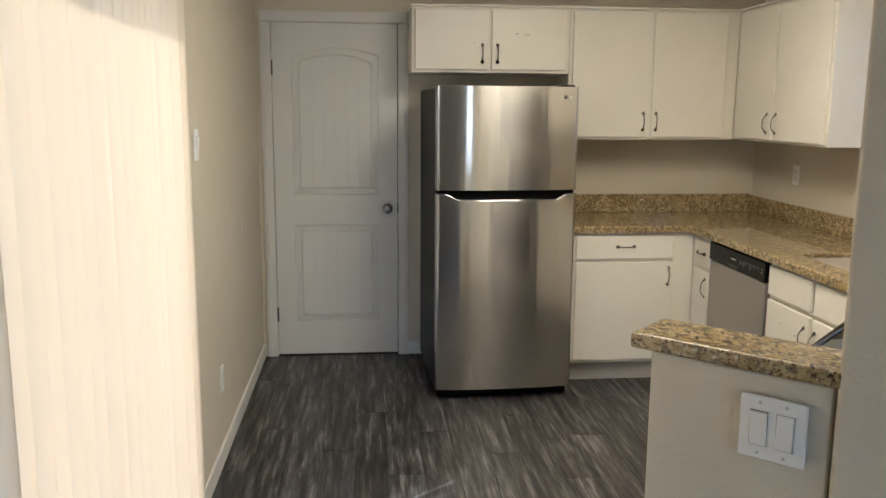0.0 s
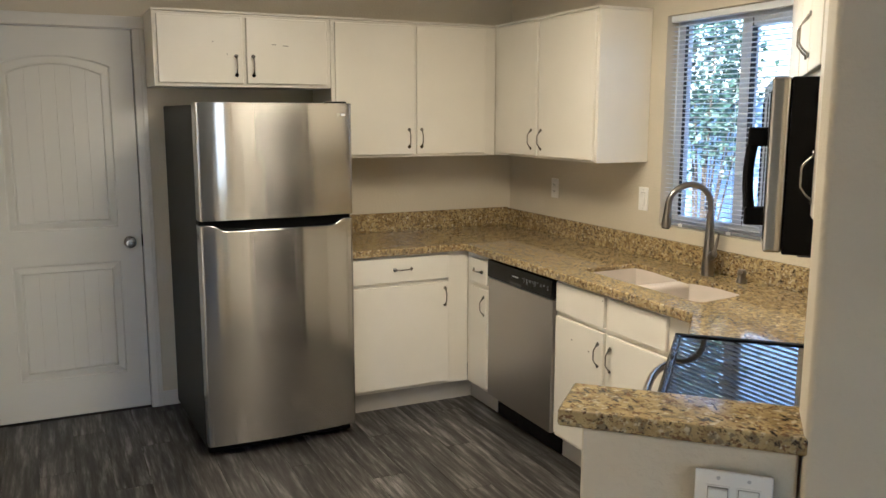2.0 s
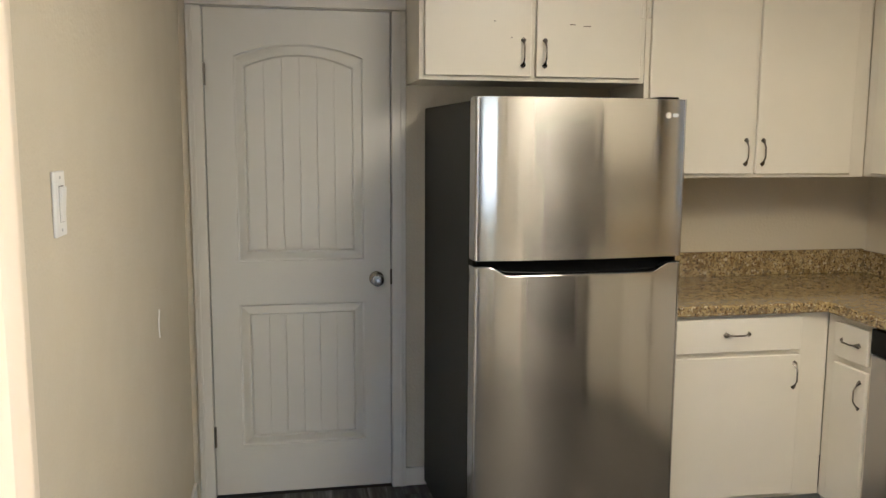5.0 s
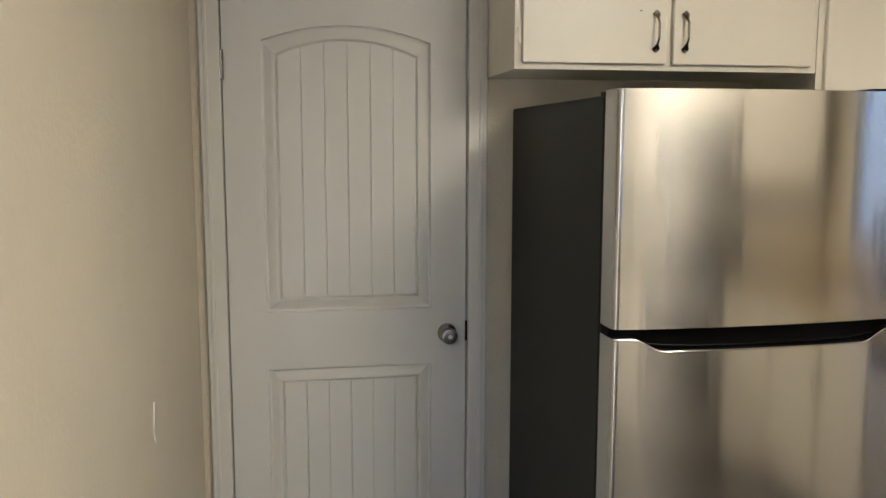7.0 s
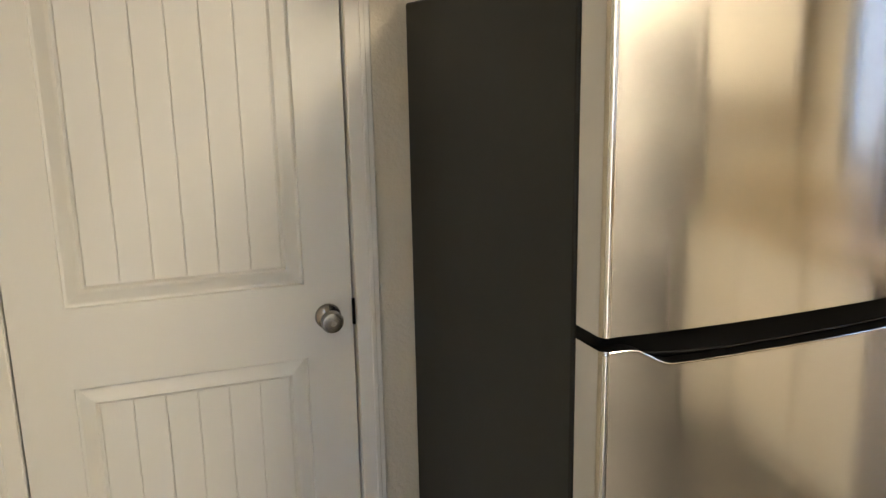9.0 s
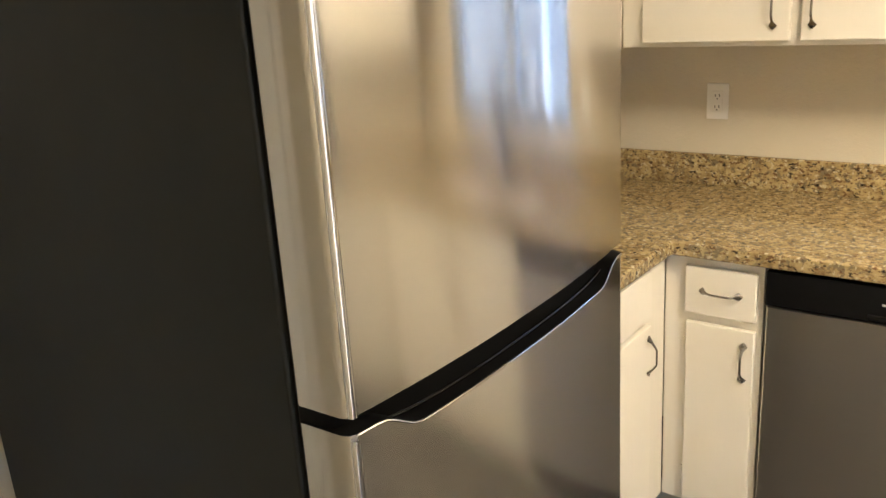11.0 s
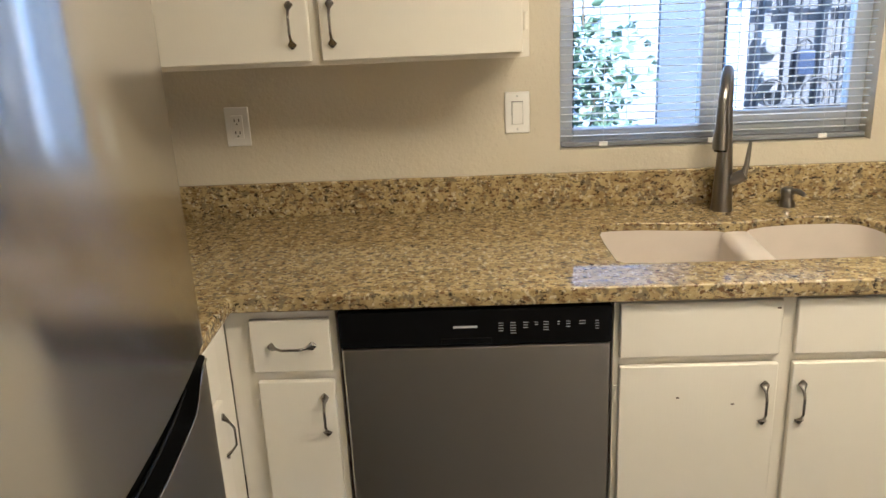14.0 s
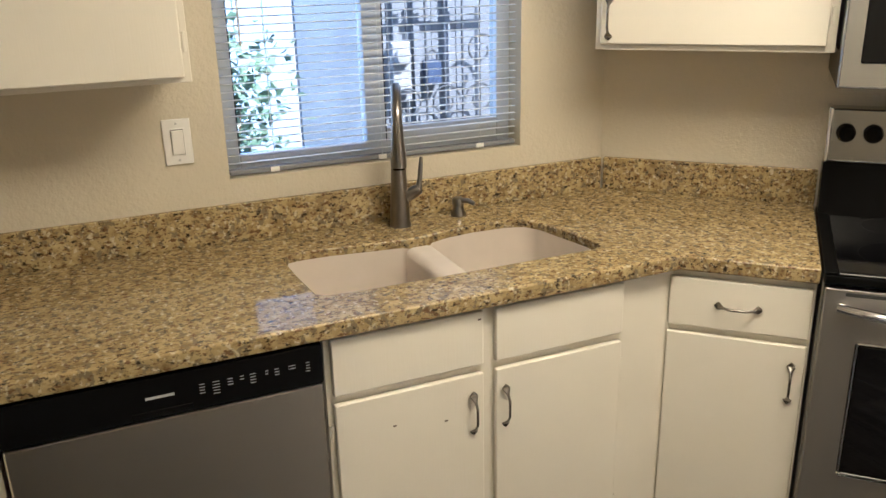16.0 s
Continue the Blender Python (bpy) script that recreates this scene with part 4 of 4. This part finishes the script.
# ---- patio door with vertical blind ----
def patio():
    y0, y1, z0, z1 = PATIO
    t = thing("window_2", pose(0, 0, 0), "wide glazed patio door behind the vertical blind", "patio door", kind="structure")
    x = -0.10
    for b in ((x, x + 0.05, y0, y0 + 0.05, z0, z1), (x, x + 0.05, y1 - 0.05, y1, z0, z1), (x, x + 0.05, y0 + 0.051, y1 - 0.051, z1 - 0.05, z1), (x, x + 0.05, y0 + 0.051, y1 - 0.051, z0, z0 + 0.05), (x, x + 0.05, -4.0, -3.93, z0 + 0.051, z1 - 0.051)):
        part("frame_bar", nb(*b, 0.004), ALU, t)
    vb = thing("vertical_blind", pose(0.06, 0, 0), "closed cream vertical blind lit by daylight", "blind")
    part("headrail", nb(-0.02, 0.025, y0 - 0.1, y1 + 0.06, 2.13, 2.17, 0.004), PLATE, vb)
    bm = bmesh.new()
    n = 8
    w = 0.089
    A, B = [], []
    for i in range(n + 1):
        s = i / n - 0.5
        A.append(bm.verts.new((0.007 * (1 - 4 * s * s), s * w, 0.03)))
        B.append(bm.verts.new((0.007 * (1 - 4 * s * s), s * w, 2.13)))
    for i in range(n):
        bm.faces.new((A[i], A[i + 1], B[i + 1], B[i]))
    ext = bmesh.ops.extrude_face_region(bm, geom=bm.faces[:])
    bmesh.ops.translate(bm, vec=(-0.0009, 0, 0), verts=[v for v in ext["geom"] if isinstance(v, bmesh.types.BMVert)])
    me = mesh_of("vane", bm, VBLIND)
    y = y1 + 0.02
    while y > y0 - 0.1:
        s = new("vane", me)
        s.parent = vb
        s.matrix_local = pose(0, y, 0, 0, 0, -12 + random.uniform(-8, 8))
        y -= 0.077


patio()


# frame of the added south door, out of view behind the camera
t_s = thing("added_south_opening", pose(0, 0, 0), "unseen glazed door added to hold the south fill lamp", "patio door", kind="structure")
for b_ in ((SOUTH[0], SOUTH[0] + 0.05, SOUTH[2], SOUTH[3]), (SOUTH[1] - 0.05, SOUTH[1], SOUTH[2], SOUTH[3]), (SOUTH[0] + 0.051, SOUTH[1] - 0.051, SOUTH[3] - 0.05, SOUTH[3]), (SOUTH[0] + 0.051, SOUTH[1] - 0.051, SOUTH[2], SOUTH[2] + 0.05), (2.57, 2.63, SOUTH[2] + 0.051, SOUTH[3] - 0.051)):
    part("frame_bar", nb(b_[0], b_[1], -9.08, -9.03, b_[2], b_[3], 0.004), ALU, t_s)


# ---- ceiling lamp ----
def ceiling_lamp():
    t = thing("ceiling_light", pose(1.66, -2.25, CEIL), "rectangular frosted wraparound ceiling light, switched on", "ceiling light")
    part("base", nb(-0.235, 0.235, -0.615, 0.615, -0.022, -0.001, 0.004), PLATE, t)
    part("diffuser", nb(-0.225, 0.225, -0.605, 0.605, -0.118, -0.023, 0.03, 4), LAMPM, t)


ceiling_lamp()


# ---- outside the window ----
GRASS = plain("yard_ground", (0.30, 0.28, 0.25), 0.9, 0, 0.3)
solid("ground", nb(-400, 400, -400, 400, -0.4, -0.2), GRASS, "pale dry ground of the yard", "ground", smooth=False)
# white boards and frame; the blue of the skylight is put into this colour
FENCEM = painted("fence_sky_tint", (0.33, 0.46, 0.66), 0.7, 0, grain=0.3, blotch=0.05)
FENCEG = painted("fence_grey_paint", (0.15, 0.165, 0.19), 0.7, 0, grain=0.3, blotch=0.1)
# darker and bluer, with open shade put into the door's colour
PANELM = painted("shed_panel_shade", (0.11, 0.145, 0.20), 0.6, 0, grain=0.2, blotch=0.15)
FX = 5.3


def fence(y0, y1, material, label, high):
    t = thing("fence", pose(FX, 0, 0), label, "fence")
    bm0 = mesh_of("board", nb(-0.011, 0.011, 0, 0.1475, -0.2, high, 0.003), material)
    y = y0
    while y < y1 - 0.1:
        b = new("board", bm0)
        b.parent = t
        b.matrix_local = pose(random.uniform(-0.004, 0.004), y, random.uniform(-0.02, 0.02))
        y += 0.150
    for z in (0.3, 1.5):
        part("rail", nb(0.012, 0.05, y0, y1, z, z + 0.09), material, t)


fence(-2.22, 3.4, FENCEM, "tall white board fence, blue skylight put into its colour", 1.75)
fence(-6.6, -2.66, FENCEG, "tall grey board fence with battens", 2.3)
sp_ = thing("shed_door", pose(FX, 0, 0), "blue grey shed door in a white frame, bluish shade in its colour", "door")
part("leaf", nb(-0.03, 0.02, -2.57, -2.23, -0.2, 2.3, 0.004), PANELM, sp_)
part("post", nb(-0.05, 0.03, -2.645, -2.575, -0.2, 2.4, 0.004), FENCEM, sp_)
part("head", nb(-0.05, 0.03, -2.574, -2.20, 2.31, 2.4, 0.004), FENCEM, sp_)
for y in (-2.78, -2.90, -3.085):
    bt = thing("batten", pose(FX - 0.012, y, 0), "grey vertical batten on the fence", "batten", "battens")
    part("strip", nb(-0.03, 0.0, -0.018, 0.018, -0.2, 2.25, 0.003), FENCEG, bt)


LEAF, ntf, bf = mat("leaf")
oi = ntf.nodes.new("ShaderNodeNewGeometry")
link(ntf, ramp(ntf, oi.outputs["Random Per Island"], [(0, (0.04, 0.085, 0.055)), (0.6, (0.085, 0.15, 0.10)), (1, (0.22, 0.30, 0.23))]), bf.inputs["Base Color"])
bf.inputs["Roughness"].default_value = 0.45
BARK = plain("bark", (0.12, 0.09, 0.06), 0.9, 0, 0.3)


def shrub(name, x, y, label, h, spread, clumps, leaves, seed, low=0.0):
    rnd = random.Random(seed)
    t = thing(name, pose(x, y, -0.2), label, "shrub")
    bm = bmesh.new()
    tips = []
    for k in range(clumps):
        a, r = rnd.uniform(0, 6.28), spread * math.sqrt(rnd.random())
        z = h * rnd.uniform(low, 1.0)
        tips.append(Vector((r * math.cos(a) * 0.6, r * math.sin(a), z)))
        if k % 4 == 0:
            tube(bm, [(0, 0, 0), (tips[-1].x * 0.4, tips[-1].y * 0.4, z * 0.55), tuple(tips[-1])], [0.015, 0.009, 0.004], 6)
    part("trunk", bm, BARK, t)
    bm = bmesh.new()
    for tip in tips:
        for k in range(leaves):
            c = tip + Vector((rnd.gauss(0, 0.09), rnd.gauss(0, 0.11), rnd.gauss(0, 0.12)))
            s = rnd.uniform(0.018, 0.038)
            rot = Euler((rnd.uniform(0, 6.28), rnd.uniform(0, 6.28), rnd.uniform(0, 6.28))).to_matrix()
            vs = [bm.verts.new(c + rot @ Vector(p)) for p in ((0, -s, 0), (s * 0.62, 0, 0.006), (0, s, 0), (-s * 0.62, 0, 0.006))]
            bm.faces.new(vs)
    part("crown", bm, LEAF, t, smooth=False)
    return t


shrub("shrub", 4.85, -1.72, "leafy green shrub by the fence", 1.42, 0.26, 28, 48, 3, 0.2)
shrub("climbing_plant", 4.85, 0.05, "tall leafy climbing plant by the fence", 2.95, 0.36, 44, 62, 5, 0.55)

IRON = plain("weathered_iron", (0.065, 0.07, 0.08), 0.6, 0.2)


def iron_gate():
    t = thing("iron_gate", pose(5.18, -3.06, -0.55), "wrought iron panel with scrolls", "gate")
    for y in (-0.30, -0.08, 0.14, 0.36):
        part("bar", tube(bmesh.new(), [(0, y, 0), (0, y, 2.1)], 0.007, 8), IRON, t)
    for z in (0.15, 1.28, 2.0):
        part("crossbar", nb(-0.012, 0.012, -0.32, 0.38, z, z + 0.025), IRON, t)
    for cy, cz, sg in ((-0.19, 1.45, 1), (0.03, 1.45, -1), (-0.19, 1.72, -1), (0.25, 1.45, 1)):
        pts = []
        for i in range(30):
            a = i / 29 * 4.2 * math.pi / 2
            r = 0.095 * (1 - 0.13 * a / 1.6)
            pts.append((0, cy + sg * r * math.cos(a), cz + r * math.sin(a)))
        part("scroll", tube(bmesh.new(), pts, 0.006, 6), IRON, t)


iron_gate()

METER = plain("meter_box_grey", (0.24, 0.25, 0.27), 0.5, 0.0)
mb = thing("meter_box", pose(FX - 0.035, -2.80, 1.08), "white utility box with two round dials on the fence", "utility box")
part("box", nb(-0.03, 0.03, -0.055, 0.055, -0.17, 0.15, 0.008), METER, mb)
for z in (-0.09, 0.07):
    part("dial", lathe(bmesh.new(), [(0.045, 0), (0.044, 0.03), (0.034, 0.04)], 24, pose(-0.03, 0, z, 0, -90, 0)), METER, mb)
ub = thing("lock_box", pose(FX - 0.035, -2.985, 1.06), "small blue box fixed to the grey fence", "lock box")
part("box", nb(-0.05, 0.03, -0.045, 0.045, -0.07, 0.06, 0.01), plain("blue_box_paint", (0.035, 0.055, 0.11), 0.5), ub)
part("shackle", tube(bmesh.new(), [(-0.02, -0.03, 0.055), (-0.02, -0.028, 0.10), (-0.02, 0, 0.12), (-0.02, 0.028, 0.10), (-0.02, 0.03, 0.055)], 0.007, 8), IRON, ub)

# ---- floor planks ----
PL, PW = 1.22, 0.152
plank_me = {}
for i in range(29):
    x = -0.02 + i * PW
    y = -9.02 + (i * 0.47) % PL - PL
    end = 0.0 if x < 3.1 else -5.6
    while y < end:
        a, b = max(y, -9.0), min(y + PL, end)
        if b - a > 0.03:
            key = round(b - a, 3)
            if key not in plank_me:
                bm = nb(0, PW - 0.0012, 0, key - 0.0012, -0.004, 0.0, 0.0008, 1)
                plank_me[key] = mesh_of("plank", bm, PLANK)
            p = new("plank", plank_me[key])
            p.parent = FLOOR
            p.matrix_local = pose(x, a, 0)
        y += PL

# small marks: a putty curl on the side wall, scratches on the cabinet doors
bm = bmesh.new()
tube(bm, [(0.0008, -0.782, 0.995), (0.001, -0.797, 0.965), (0.001, -0.802, 0.93), (0.001, -0.790, 0.905)], [(0.0022, 0.0008), (0.003, 0.0008), (0.0026, 0.0008), (0.0036, 0.0008)], 6)
solid("wall_scuff", bm, PLATE, "pale curled paint scuff on the side wall", "scuff")
MARK = plain("scratch_dark", (0.12, 0.09, 0.07), 0.7)
for i, (x, z, w) in enumerate(((1.505, 1.985, 0.022), (1.56, 1.98, 0.03), (1.20, 1.99, 0.008), (1.27, 1.93, 0.006))):
    solid("paint_scratch", nb(x, x + w, -0.3742, -0.3728, z, z + 0.003), MARK, "short dark scratch in the cabinet paint", "scratch")
for y, z in ((1.92, 0.845), (1.83, 0.60), (1.70, 0.62)):
    s_ = solid("paint_scratch", nb(y, y + 0.008, -SD - 0.0192, -SD - 0.0178, z, z + 0.004), MARK, "small dark chip in the cabinet paint", "scratch")
    s_.matrix_world = SIDE
